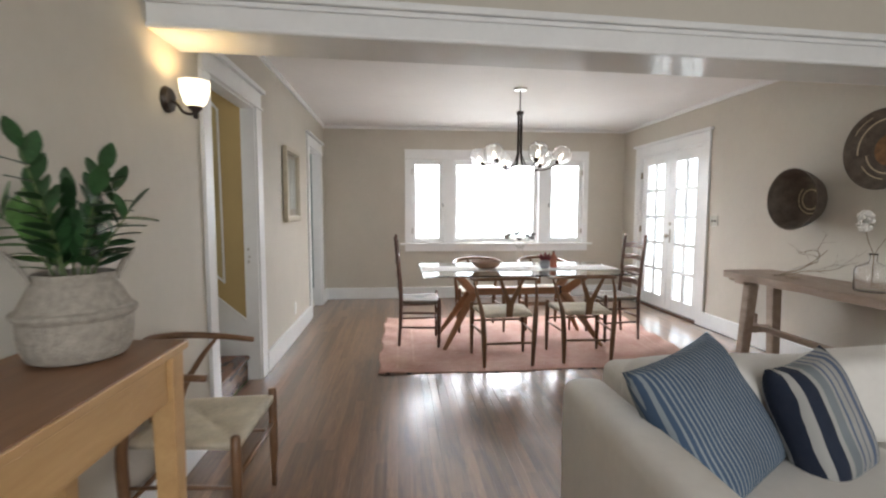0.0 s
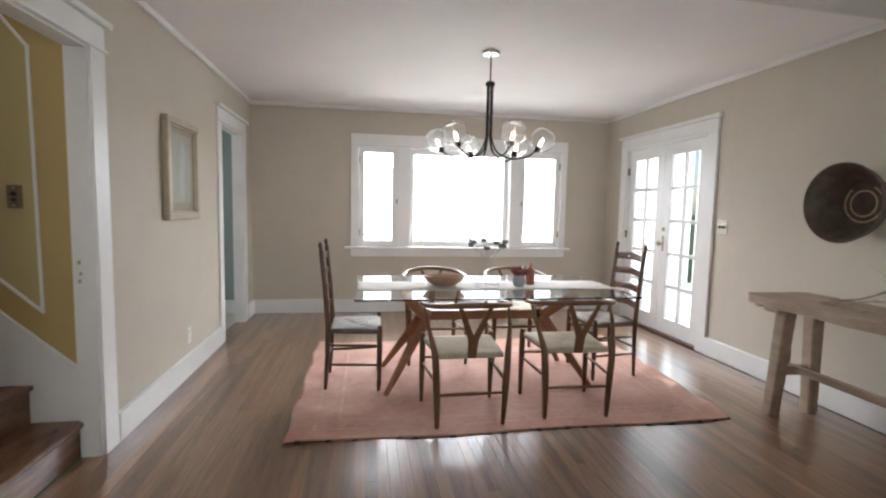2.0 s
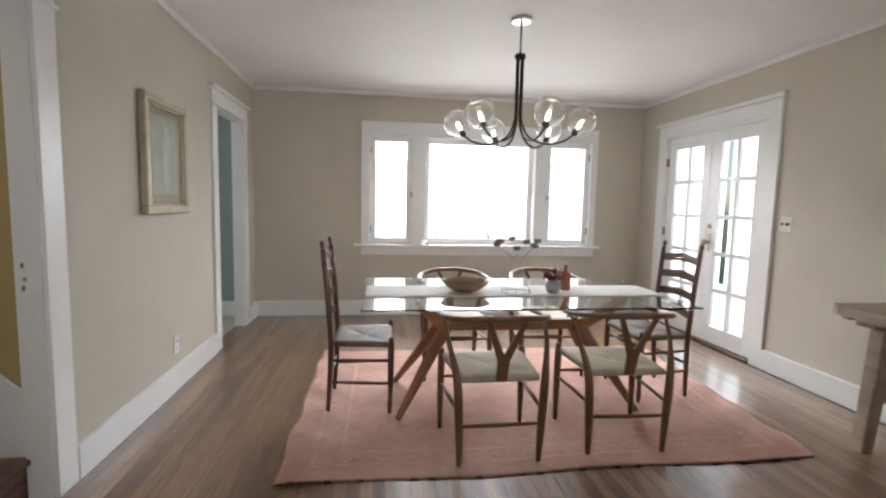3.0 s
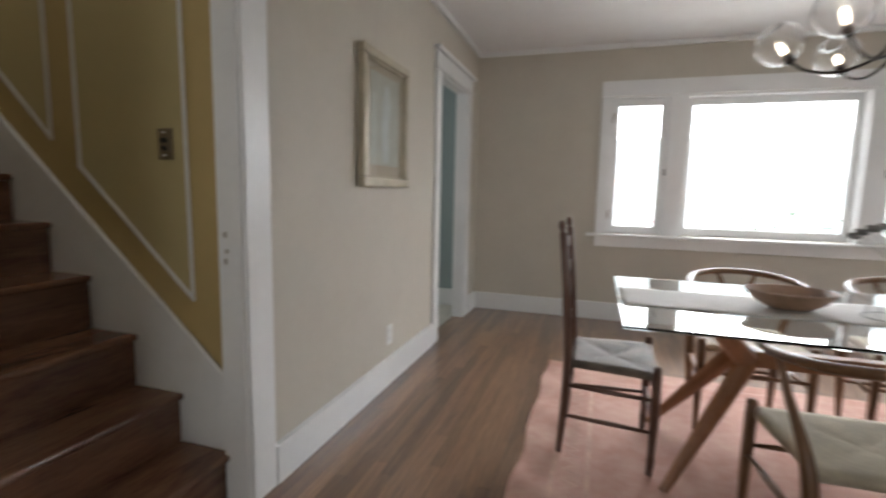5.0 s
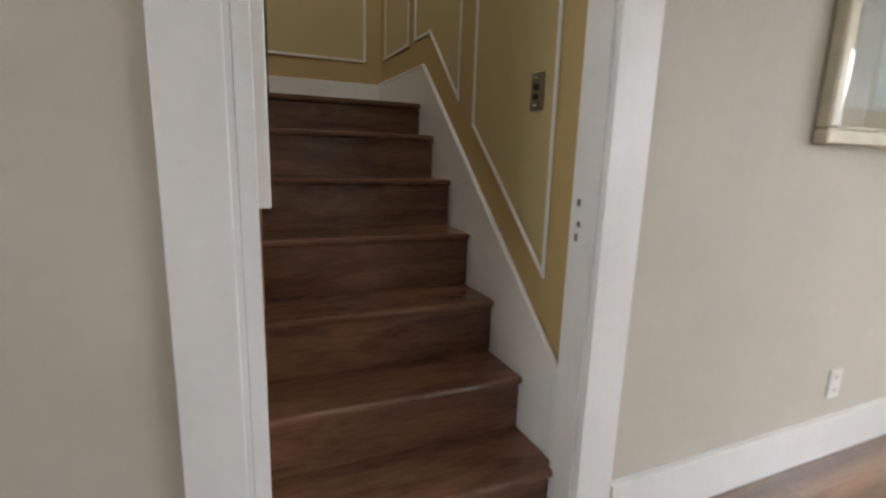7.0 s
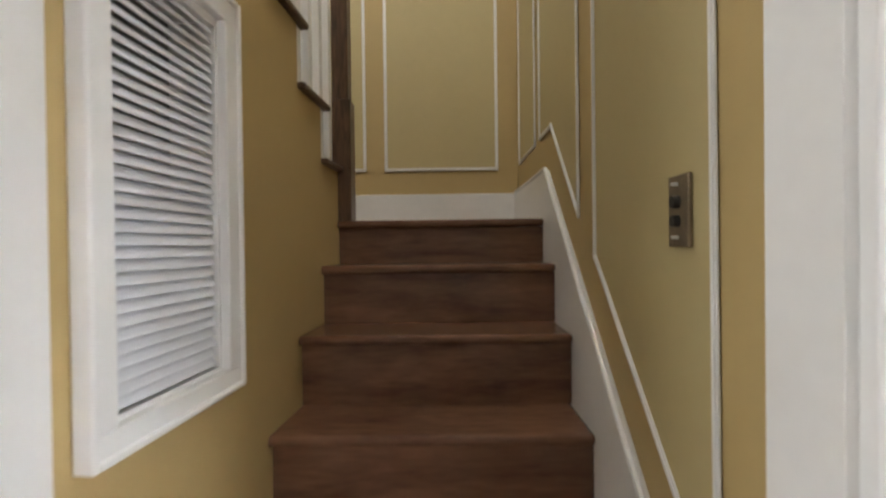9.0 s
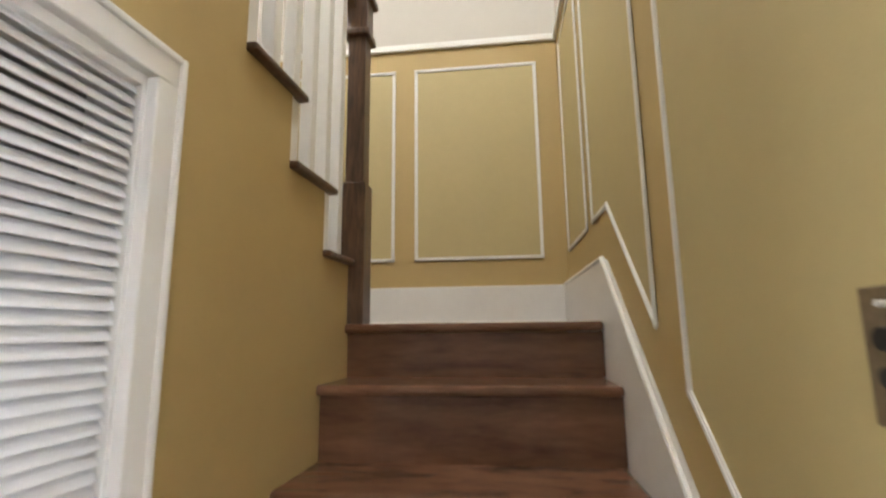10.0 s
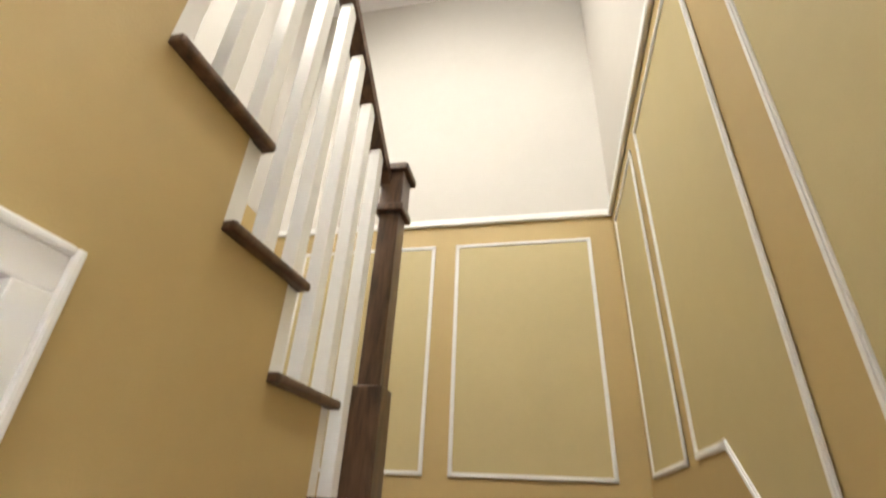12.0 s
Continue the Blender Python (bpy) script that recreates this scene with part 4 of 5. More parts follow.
for k in range(46):
    c0 = Vector((rng.uniform(-0.045, 0.045), rng.uniform(-0.04, 0.04), rng.uniform(0.08, 0.135)))
    d = Vector((c0.x, c0.y, 0.03)).normalized()
    sd_ = d.cross(Vector((0, 0, 1))).normalized() * 0.011
    up_ = d.cross(sd_).normalized() * 0.004
    p = [c0 - d * 0.01, c0 + sd_ + up_, c0 + d * 0.028 + Vector((0, 0, 0.01)), c0 - sd_ + up_]
    bm.faces.new([bm.verts.new(q) for q in p])
bm.normal_update()
bmesh.ops.solidify(bm, geom=bm.faces[:], thickness=0.003)
part("leaves", bm, RED_LEAF, POT, "dark red fleshy leaves")
BOTTLE = thing("bottle", pose(1.585, 4.27, RT), "terracotta orange ceramic bottle with a stopper", "bottle")
bm = bmesh.new()
lathe(bm, [(0.03, 0.0), (0.034, 0.006), (0.035, 0.09), (0.031, 0.115), (0.013, 0.13), (0.012, 0.142), (0.015, 0.146), (0.015, 0.15)], 24)
part("body", bm, TERRACOTTA, BOTTLE, smooth=True)
bm = bmesh.new()
lathe(bm, [(0.009, 0.15), (0.009, 0.165), (0.006, 0.168)], 16)
part("stopper", bm, DARK_WOOD, BOTTLE, "dark stopper", smooth=True)

# rug
RX0, RX1, RY0, RY1 = -0.115, 2.66, 3.40, 5.35


def rug_z(x, y):
    e = min(x - RX0, RX1 - x) / 0.5
    f = 0.0075 * max(0, 1 - e) * (1 + math.sin(y * 17 + 3 * math.sin(x * 4)))
    return 0.0075 + f + 0.0008 * math.sin(x * 9 + y * 4)


def rug_point(u, v, lift=0.0):
    """u along the width, v along the depth, both 0 to 1."""
    x = RX0 + (RX1 + 0.13 * v - RX0) * u + 0.010 * math.sin(v * 21) * (1 if u < 0.02 or u > 0.98 else 0.0)
    y = RY0 + (RY1 - RY0) * v + 0.012 * math.sin(u * 13) * (1 - v)
    return (x, y, rug_z(x, y) + lift)


RUG = thing("rug", pose(0, 0, 0), "faded salmon pink flat-woven rug with cream border lines", "rug")
bm = bmesh.new()
n, q = 150, 110
grid = [[bm.verts.new(rug_point(i / n, j / q)) for j in range(q + 1)] for i in range(n + 1)]
for i in range(n):
    for j in range(q):
        bm.faces.new([grid[i][j], grid[i + 1][j], grid[i + 1][j + 1], grid[i][j + 1]])
bm.normal_update()
bmesh.ops.solidify(bm, geom=bm.faces[:], thickness=0.005)
part("field", bm, RUG_PINK, RUG, smooth=True)


def rug_line(bm, path, w):
    """A woven line of width w along a path of (u, v)."""
    pts = []
    for (a, b), (c, d) in zip(path, path[1:]):
        k = max(2, int(max(abs(c - a), abs(d - b)) * 90))
        pts += [(a + (c - a) * i / k, b + (d - b) * i / k) for i in range(k)]
    pts.append(path[-1])
    prev = None
    for i, (u, v) in enumerate(pts):
        a, b = pts[max(0, i - 1)], pts[min(len(pts) - 1, i + 1)]
        d = Vector((b[0] - a[0], b[1] - a[1]))
        d = Vector((-d.y * 1.0, d.x * 1.4)).normalized() * w / 2.4
        pair = [bm.verts.new(rug_point(u + d.x, v + d.y, 0.0018)), bm.verts.new(rug_point(u - d.x, v - d.y, 0.0018))]
        if prev:
            bm.faces.new([prev[0], prev[1], pair[1], pair[0]])
        prev = pair


for m_ in (0.055, 0.105):
    bm = bmesh.new()
    rug_line(bm, [(m_, m_ * 1.2), (1 - m_, m_ * 1.2), (1 - m_, 1 - m_ * 1.2), (m_, 1 - m_ * 1.2), (m_, m_ * 1.2)], 0.009)
    part("border_line", bm, RUG_CREAM, RUG, "faded cream woven line")
bm = bmesh.new()
k = 26
rug_line(bm, [(0.08 + 0.84 * i / (2 * k), 0.078 + (0.03 if i % 2 else 0.0)) for i in range(2 * k + 1)], 0.006)
part("zigzag", bm, RUG_CREAM, RUG, "faded cream zigzag")
for u0 in (0.068, 0.908):
    bm = bmesh.new()
    rug_line(bm, [(u0 + (0.024 if i % 2 else 0.0), 0.1 + 0.8 * i / 44) for i in range(45)], 0.006)
    part("zigzag", bm, RUG_CREAM, RUG, "faded cream zigzag")
for cu, cv in ((0.25, 0.25), (0.45, 0.22), (0.66, 0.27), (0.85, 0.3), (0.22, 0.55), (0.5, 0.5), (0.78, 0.58), (0.3, 0.8), (0.6, 0.78)):
    bm = bmesh.new()
    for r in (0.03, 0.017):
        rug_line(bm, [(cu - r, cv), (cu - r * 0.4, cv + r * 0.5), (cu, cv + r * 1.2), (cu + r * 0.4, cv + r * 0.5), (cu + r, cv), (cu + r * 0.4, cv - r * 0.5), (cu, cv - r * 1.2), (cu - r * 0.4, cv - r * 0.5), (cu - r, cv)], 0.005)
    part("motif", bm, RUG_CREAM, RUG, "faded pale diamond motif")
rng = random.Random(9)
for k in range(16):
    u = 0.03 + 0.94 * (k + rng.uniform(-0.3, 0.3)) / 15
    u = min(0.985, max(0.01, u))
    x, y, z = rug_point(u, 0)
    part("tuft", boxes((x - 0.018, y - 0.012, 0.001, x + 0.018, y + 0.001, z - 0.0005), bevel=0.002), BLACK, RUG, "dark edge tuft")

# chandelier
CH = thing("chandelier", pose(1.27, 4.445, ZC), "bronze chandelier with six curved arms and clear glass globes, bulbs lit", "chandelier")
bm = bmesh.new()
lathe(bm, [(0.001, 0.0), (0.068, 0.0), (0.070, -0.008), (0.064, -0.022), (0.001, -0.024)], 32)
part("canopy", bm, STEEL, CH, "polished round ceiling canopy", smooth=False)
bm = bmesh.new()
tube(bm, [(0, 0, -0.02), (0, 0, -0.25)], 0.006, 12)
part("rod", bm, BRONZE_DARK, CH)
bm = bmesh.new()
lathe(bm, [(0.001, -0.225), (0.030, -0.225), (0.036, -0.232), (0.036, -0.252), (0.030, -0.262), (0.001, -0.262)], 20)
part("collar", bm, BRONZE_DARK, CH)
for k in range(6):
    a = radians(-20 + 60 * k)
    ca, sa = math.cos(a), math.sin(a)
    bm = bmesh.new()
    pts = curve_points([(0.020 * ca, 0.020 * sa, -0.255), (0.020 * ca, 0.020 * sa, -0.55), (0.024 * ca, 0.024 * sa, -0.66), (0.075 * ca, 0.075 * sa, -0.765), (0.19 * ca, 0.19 * sa, -0.812), (0.30 * ca, 0.30 * sa, -0.795), (0.365 * ca, 0.365 * sa, -0.752)], 30)
    tube(bm, pts, 0.0066, 10)
    arm = part("arm", bm, BRONZE_DARK, CH, smooth=True)
    tilt = Matrix.Translation((0.365 * ca, 0.365 * sa, -0.752)) @ Matrix.Rotation(a, 4, "Z") @ Matrix.Rotation(radians(30), 4, "Y")
    bm = bmesh.new()
    lathe(bm, [(0.008, -0.006), (0.02, 0.0), (0.022, 0.028), (0.013, 0.03), (0.011, 0.045)], 16)
    bm.transform(tilt)
    part("socket", bm, BRONZE_DARK, arm, smooth=True)
    bm = bmesh.new()
    prof = [(0.020, 0.012)] + [(0.093 * math.sin(t_) * (1.0 - 0.06 * math.cos(t_)), 0.094 - 0.092 * math.cos(t_)) for t_ in [0.25 + 2.45 * i / 18 for i in range(19)]]
    inner = [(r - 0.0022, z) for r, z in reversed(prof)]
    lathe(bm, prof + inner, 32, close=False)
    bm.transform(tilt)
    globe = part("globe", bm, GLOBE_GLASS, arm, "clear glass globe shade, open at the top", smooth=True)
    globe.visible_shadow = False
    bm = bmesh.new()
    lathe(bm, [(0.008, 0.045), (0.011, 0.06), (0.012, 0.078), (0.009, 0.095), (0.003, 0.104)], 14)
    bm.transform(tilt)
    part("bulb", bm, BULB, arm, "small lit bulb", smooth=True)

# picture on the west wall
PIC = thing("framed_picture", pose(XL + 0.004, 4.53, 1.55, 0, 0, 90), "pale champagne framed picture of soft grey-green shapes under glass", "picture")
w2, h2 = 0.295, 0.355
for nm, r in (("frame", (-w2, -h2, w2, -h2 + 0.05)), ("frame", (-w2, h2 - 0.05, w2, h2)), ("frame", (-w2, -h2 + 0.05, -w2 + 0.05, h2 - 0.05)), ("frame", (w2 - 0.05, -h2 + 0.05, w2, h2 - 0.05))):
    part(nm, boxes((r[0], -0.045, r[1], r[2], 0, r[3]), bevel=0.008), CHAMPAGNE, PIC)
part("inner_frame", boxes((-w2 + 0.05, -0.03, -h2 + 0.05, -w2 + 0.062, 0, h2 - 0.05), (w2 - 0.062, -0.03, -h2 + 0.05, w2 - 0.05, 0, h2 - 0.05), (-w2 + 0.062, -0.03, -h2 + 0.05, w2 - 0.062, 0, -h2 + 0.062),
                          (-w2 + 0.062, -0.03, h2 - 0.062, w2 - 0.062, 0, h2 - 0.05), bevel=0.003), CHAMPAGNE, PIC)
part("mat", boxes((-w2 + 0.05, -0.013, -h2 + 0.05, w2 - 0.05, -0.009, h2 - 0.05)), MAT_BOARD, PIC, "tan mat board round the print")
part("print", boxes((-w2 + 0.115, -0.0155, -h2 + 0.12, w2 - 0.115, -0.0132, h2 - 0.105)), PRINT, PIC, "pale grey-green print")
bm = bmesh.new()
prism(bm, [(-0.03, -0.22), (0.05, -0.22), (0.045, -0.02), (0.075, 0.10), (0.05, 0.19), (0.0, 0.21), (-0.03, 0.12), (-0.045, -0.05)], "y", -0.0172, -0.0158)
part("shape", bm, PRINT_PALE, PIC, "soft pale upright shape")
pg = part("glass", boxes((-w2 + 0.062, -0.022, -h2 + 0.062, w2 - 0.062, -0.020, h2 - 0.062)), GLASS, PIC, "glass front")
pg.visible_shadow = False
# outlet and switch plates
o = plate("wall_outlet", pose(XL + 0.001, 4.643, 0.301, 0, 0, 90), 0.075, 0.12, PEARL, "white wall outlet plate above the baseboard", "outlet")
for dz in (0.026, -0.026):
    part("socket", boxes((-0.016, -0.0095, dz - 0.015, 0.016, -0.0072, dz + 0.015), bevel=0.001), PEARL, o)
    part("slot", boxes((-0.008, -0.0105, dz - 0.006, -0.005, -0.0096, dz + 0.006), (0.005, -0.0105, dz - 0.006, 0.008, -0.0096, dz + 0.006)), BLACK, o)
o = plate("wall_switch", pose(XR - 0.001, 4.59, 1.197, 0, 0, -90), 0.115, 0.115, NICKEL, "square metal double toggle switch plate", "light switch")
for dx in (-0.024, 0.024):
    part("toggle", boxes((dx - 0.006, -0.022, -0.011, dx + 0.006, -0.0072, 0.011), bevel=0.002), BLACK, o)
# french door hardware
bm = bmesh.new()
lathe(bm, [(0.012, 0.0), (0.012, 0.03), (0.026, 0.04), (0.030, 0.055), (0.024, 0.068), (0.001, 0.072)], 20)
bm.transform(Matrix.Translation((XR + 0.02, 5.475, 0.985)) @ Matrix.Rotation(radians(-90), 4, "Y"))
part("knob", bm, NICKEL, LEAF_N, "silver door knob", smooth=True)
part("backplate", boxes((XR + 0.0165, 5.455, 0.90, XR + 0.0195, 5.495, 1.07), bevel=0.001), NICKEL, LEAF_N, "metal backplate")
bm = bmesh.new()
lathe(bm, [(0.022, 0.0), (0.022, 0.012), (0.012, 0.016), (0.001, 0.016)], 20)
bm.transform(Matrix.Translation((XR + 0.02, 5.475, 1.14)) @ Matrix.Rotation(radians(-90), 4, "Y"))
part("deadbolt", bm, NICKEL, LEAF_N, "round deadbolt", smooth=True)
for leaf, yy in ((LEAF_N, 4.842), (LEAF_F, 6.203)):
    for zz in (0.3, 1.05, 1.8):
        part("hinge", boxes((XR - 0.006, yy - 0.008, zz - 0.045, XR + 0.018, yy + 0.008, zz + 0.045), bevel=0.003), BRONZE, leaf, "bronze hinge")
for xx in (0.70, 2.30):
    part("latch", boxes((xx + (0.005 if xx < 1 else 0.02), YF + 0.004, 1.36, xx + (0.018 if xx < 1 else 0.033), YF + 0.03, 1.42), bevel=0.003), BLACK, WN, "dark casement latch")
for xx in (2.838, 0.252):
    for zz in (1.0, 1.88):
        part("hinge", boxes((xx - 0.004, YF + 0.01, zz - 0.04, xx + 0.006, YF + 0.03, zz + 0.04)), BRONZE, WN, "bronze hinge")

# rustic console bench
CON = thing("console_table", pose(3.115, 2.68, 0), "rustic weathered pale wood console table against the wall", "console table")
bm = bmesh.new()
n = 40
up, dn = [], []
for i in range(n + 1):
    y = -0.92 + 1.84 * i / n
    up.append((-0.25 + 0.012 * math.sin(i * 0.7) - 0.025 * math.sin(math.pi * i / n) + (0.03 if i in (0, n) else 0), y))
    dn.append((0.235 + 0.004 * math.sin(i * 0.9), y))
prism(bm, up + dn[::-1], "z", 0.735, 0.79)
part("top", bm, PALE_WOOD, CON, "thick worn plank top with a wavy edge")
for y in (0.76, -0.60):
    for s in (-1, 1):
        bm = bmesh.new()
        a, b = Vector((s * 0.105 + 0.015, y - 0.02, 0.69)), Vector((s * 0.145 + 0.015, y, 0.0))
        vs = []
        for p, h in ((b, 0.036), (a, 0.042)):
            vs.append([bm.verts.new(p + Vector((dx * h, dy * h, 0))) for dx, dy in ((-1, -1), (1, -1), (1, 1), (-1, 1))])
        bm.faces.new(vs[0][::-1])
        bm.faces.new(vs[1])
        for k in range(4):
            bm.faces.new([vs[0][k], vs[0][(k + 1) % 4], vs[1][(k + 1) % 4], vs[1][k]])
        bmesh.ops.bevel(bm, geom=bm.edges[:], offset=0.006, segments=2, affect="EDGES")
        part("leg", bm, PALE_WOOD, CON)
    part("batten", boxes((-0.19, y - 0.055, 0.69, 0.22, y + 0.055, 0.735), bevel=0.008), PALE_WOOD, CON)
    part("cross_rail", boxes((-0.10, y - 0.022, 0.27, 0.13, y + 0.022, 0.33), bevel=0.005), PALE_WOOD, CON)
part("batten", boxes((-0.18, 0.86, 0.705, -0.02, 0.90, 0.735), bevel=0.006), PALE_WOOD, CON)
part("long_rail", boxes((0.0, -0.66, 0.285, 0.035, 0.84, 0.335), bevel=0.006), PALE_WOOD, CON)
part("wedge", boxes((0.006, 0.795, 0.25, 0.03, 0.82, 0.42), bevel=0.003), PALE_WOOD, CON)
# driftwood branch
BR = thing("branch", pose(3.07, 3.13, 0.79), "bare pale driftwood branch lying on the console table", "branch")
rng = random.Random(12)


def twig(p, d, length, r, depth, out):
    pts = [p]
    for k in range(6):
        d = (d + Vector((rng.uniform(-0.28, 0.28), rng.uniform(-0.28, 0.28), rng.uniform(-0.22, 0.18)))).normalized()
        p = p + d * length / 6
        p.z = max(p.z, 0.006)
        pts.append(p.copy())
        if depth and k in (2, 4):
            side = (d + Vector((rng.uniform(-0.7, 0.7), rng.uniform(-0.5, 0.5), rng.uniform(-0.5, 0.5)))).normalized()
            twig(p.copy(), side, length * 0.6, r * 0.55, depth - 1, out)
    tube(out, pts, [max(0.0008, r * (1 - 0.13 * i)) for i in range(7)], 6)


bm = bmesh.new()
twig(Vector((0, 0.06, 0.006)), Vector((0.05, -0.95, 0.30)).normalized(), 0.60, 0.0085, 3, bm)
part("twig", bm, DRIFT, BR, smooth=True)
bm = bmesh.new()
twig(Vector((0, 0.02, 0.012)), Vector((-0.2, -0.9, 0.0)).normalized(), 0.42, 0.006, 3, bm)
part("twig", bm, DRIFT, BR, smooth=True)
bm = bmesh.new()
for k in range(9):
    a = Vector((rng.uniform(-0.05, 0.05), rng.uniform(-0.12, 0.10), 0.004))
    d = Vector((rng.uniform(-1, 1), rng.uniform(-1, 1), 0)).normalized() * rng.uniform(0.03, 0.07)
    tube(bm, [a - d, a + Vector((0, 0, 0.004)), a + d], [0.003, 0.006, 0.002], 6)
part("bark_pieces", bm, PALE_WOOD, BR)
# glass bottle vase with a white flower
VA = thing("glass_vase", pose(3.07, 2.44, 0.79), "clear glass bottle vase with a white flower stem", "vase")
bm = bmesh.new()
prof = [(0.001, 0.002), (0.085, 0.002), (0.093, 0.012), (0.094, 0.13), (0.085, 0.16), (0.04, 0.18), (0.02, 0.195), (0.019, 0.235), (0.026, 0.245)]
lathe(bm, prof + [(max(0.001, r - 0.004), z + (0.004 if z < 0.01 else 0)) for r, z in reversed(prof)], 32, close=False)
vg = part("bottle", bm, GLOBE_GLASS, VA, smooth=True)
vg.visible_shadow = False
for dx, dy, top in ((-0.01, 0.06, 0.42), (0.03, -0.06, 0.36)):
    bm = bmesh.new()
    tube(bm, curve_points([(0, 0, 0.03), (0.0, 0.0, 0.22), (dx * 0.6, dy * 0.6, 0.32), (dx, dy, top)], 10), 0.0025, 6)
    part("stem", bm, DRIFT, VA)
bm = bmesh.new()
for k in range(60):
    v = Vector((rng.gauss(0, 1), rng.gauss(0, 1), rng.gauss(0, 1.3))).normalized()
    bmesh.ops.create_icosphere(bm, subdivisions=1, radius=rng.uniform(0.010, 0.018), matrix=Matrix.Translation(Vector((-0.01, 0.06, 0.45)) + Vector((v.x * 0.038, v.y * 0.042, v.z * 0.06))))
part("flower", bm, FLOWER, VA, "fluffy white flower head", smooth=True)


def wall_basket(m, label, profile, rings):
    """A coiled basket turned about its local z, which points into the room."""
    t = thing("wall_basket", m, label, "basket", "baskets on the wall")
    bm = bmesh.new()
    pts = []
    for (r0, z0), (r1, z1) in zip(profile, profile[1:]):
        k = max(2, int(abs(Vector((r1 - r0, z1 - z0)).length) / 0.006))
        for i in range(k):
            f = i / k
            pts.append((r0 + (r1 - r0) * f, z0 + (z1 - z0) * f + (0.0018 if i % 2 else 0.0)))
    pts.append(profile[-1])
    lathe(bm, pts, 48, close=False)
    bm.normal_update()
    bmesh.ops.solidify(bm, geom=bm.faces[:], thickness=0.006)
    part("bowl", bm, BASKET, t, "coiled dark brown fibre", smooth=True)
    for r, z, w, a0, a1, mt in rings:
        bm = bmesh.new()
        k = 40
        tube(bm, [(r * math.cos(radians(a0 + (a1 - a0) * i / k)), r * math.sin(radians(a0 + (a1 - a0) * i / k)), z) for i in range(k + 1)], w, 6, flat=0.5)
        part("pattern", bm, mt, t, "woven cream ring" if mt is CREAM_FIBRE else "woven tan centre")
    return t


wall_basket(pose(XR, 3.372, 1.402, 0, -90, 0), "deep dark brown woven basket with cream rings hung on the wall",
            [(0.001, 0.006), (0.14, 0.008), (0.195, 0.05), (0.232, 0.12), (0.253, 0.185), (0.255, 0.188)],
            [(0.082, 0.012, 0.008, 0, 360, CREAM_FIBRE), (0.118, 0.013, 0.007, 40, 330, CREAM_FIBRE)])
wall_basket(pose(XR, 2.745, 1.735, 0, -90, 0), "large dark woven basket plate with cream lines on the wall",
            [(0.001, 0.012), (0.14, 0.014), (0.22, 0.04), (0.275, 0.09), (0.278, 0.092)],
            [(0.035 + 0.009 * i, 0.020, 0.006, 0, 360, TAN_FIBRE) for i in range(9)]
            + [(0.165, 0.030, 0.006, 100, 250, CREAM_FIBRE), (0.215, 0.046, 0.006, -60, 95, CREAM_FIBRE), (0.205, 0.042, 0.005, 120, 175, CREAM_FIBRE), (0.245, 0.070, 0.006, 190, 300, CREAM_FIBRE),
               (0.25, 0.074, 0.005, 20, 60, CREAM_FIBRE)])

# ---- living room ----
# sconce
SC = thing("wall_sconce", pose(XL, 2.05, 1.815), "bronze wall sconce with a white glass bell shade, lit", "wall lamp")
bm = bmesh.new()
lathe(bm, [(0.001, 0.0), (0.06, 0.0), (0.062, 0.006), (0.052, 0.024), (0.001, 0.026)], 28)
bm.transform(Matrix.Rotation(radians(90), 4, "Y"))
part("backplate", bm, BRONZE_DARK, SC, smooth=False)
bm = bmesh.new()
tube(bm, curve_points([(0.02, 0, -0.005), (0.05, 0.0, -0.02), (0.075, 0.0, -0.055), (0.115, 0.0, -0.062), (0.13, 0, -0.03)], 18), 0.007, 10)
part("arm", bm, BRONZE_DARK, SC, smooth=True)
bm = bmesh.new()
lathe(bm, [(0.006, -0.085), (0.012, -0.075), (0.010, -0.06), (0.030, -0.04), (0.034, -0.03), (0.001, -0.028)], 20, (0.13, 0, 0))
part("holder", bm, BRONZE_DARK, SC, smooth=True)
bm = bmesh.new()
prof = [(0.030, -0.03), (0.050, -0.01), (0.062, 0.03), (0.067, 0.085)]
lathe(bm, prof + [(r - 0.004, z) for r, z in reversed(prof)], 28, (0.13, 0, 0), close=False)
part("shade", bm, SHADE, SC, "glowing white glass bell shade", smooth=True)
lamp = bpy.data.lights.new("sconce_bulb", "POINT")
lamp.energy, lamp.color, lamp.shadow_soft_size = 2.2, (1.0, 0.72, 0.38), 0.025
new("sconce_bulb", lamp).location = (XL + 0.13, 2.05, 1.865)

# side table with a potted plant
DK = thing("side_table", pose(-0.805, 0.525, 0), "honey pine side table with a walnut brown top against the wall", "side table")
part("tabletop", boxes((-0.205, -0.75, 0.878, 0.205, 0.69, 0.905), bevel=0.005), DESK_TOP, DK, "walnut brown top")
part("edge", boxes((0.1995, -0.74, 0.879, 0.209, 0.68, 0.902), bevel=0.003), PINE, DK)
for x in (-0.16, 0.16):
    for y in (-0.70, 0.64):
        bm = bmesh.new()
        box(bm, x - 0.035, y - 0.035, 0, x + 0.035, y + 0.035, 0.877, bevel=0.004)
        for v in bm.verts:
            if v.co.z < 0.1:
                v.co.x = x + (v.co.x - x) * 0.75
                v.co.y = y + (v.co.y - y) * 0.75
        part("leg", bm, PINE, DK)
part("apron", boxes((0.155, -0.664, 0.735, 0.178, 0.604, 0.877), bevel=0.003), PINE, DK)
part("apron", boxes((-0.13, 0.625, 0.755, 0.124, 0.645, 0.877), bevel=0.003), PINE, DK)
part("apron", boxes((-0.13, -0.70, 0.755, 0.124, -0.68, 0.877), bevel=0.003), PINE, DK)
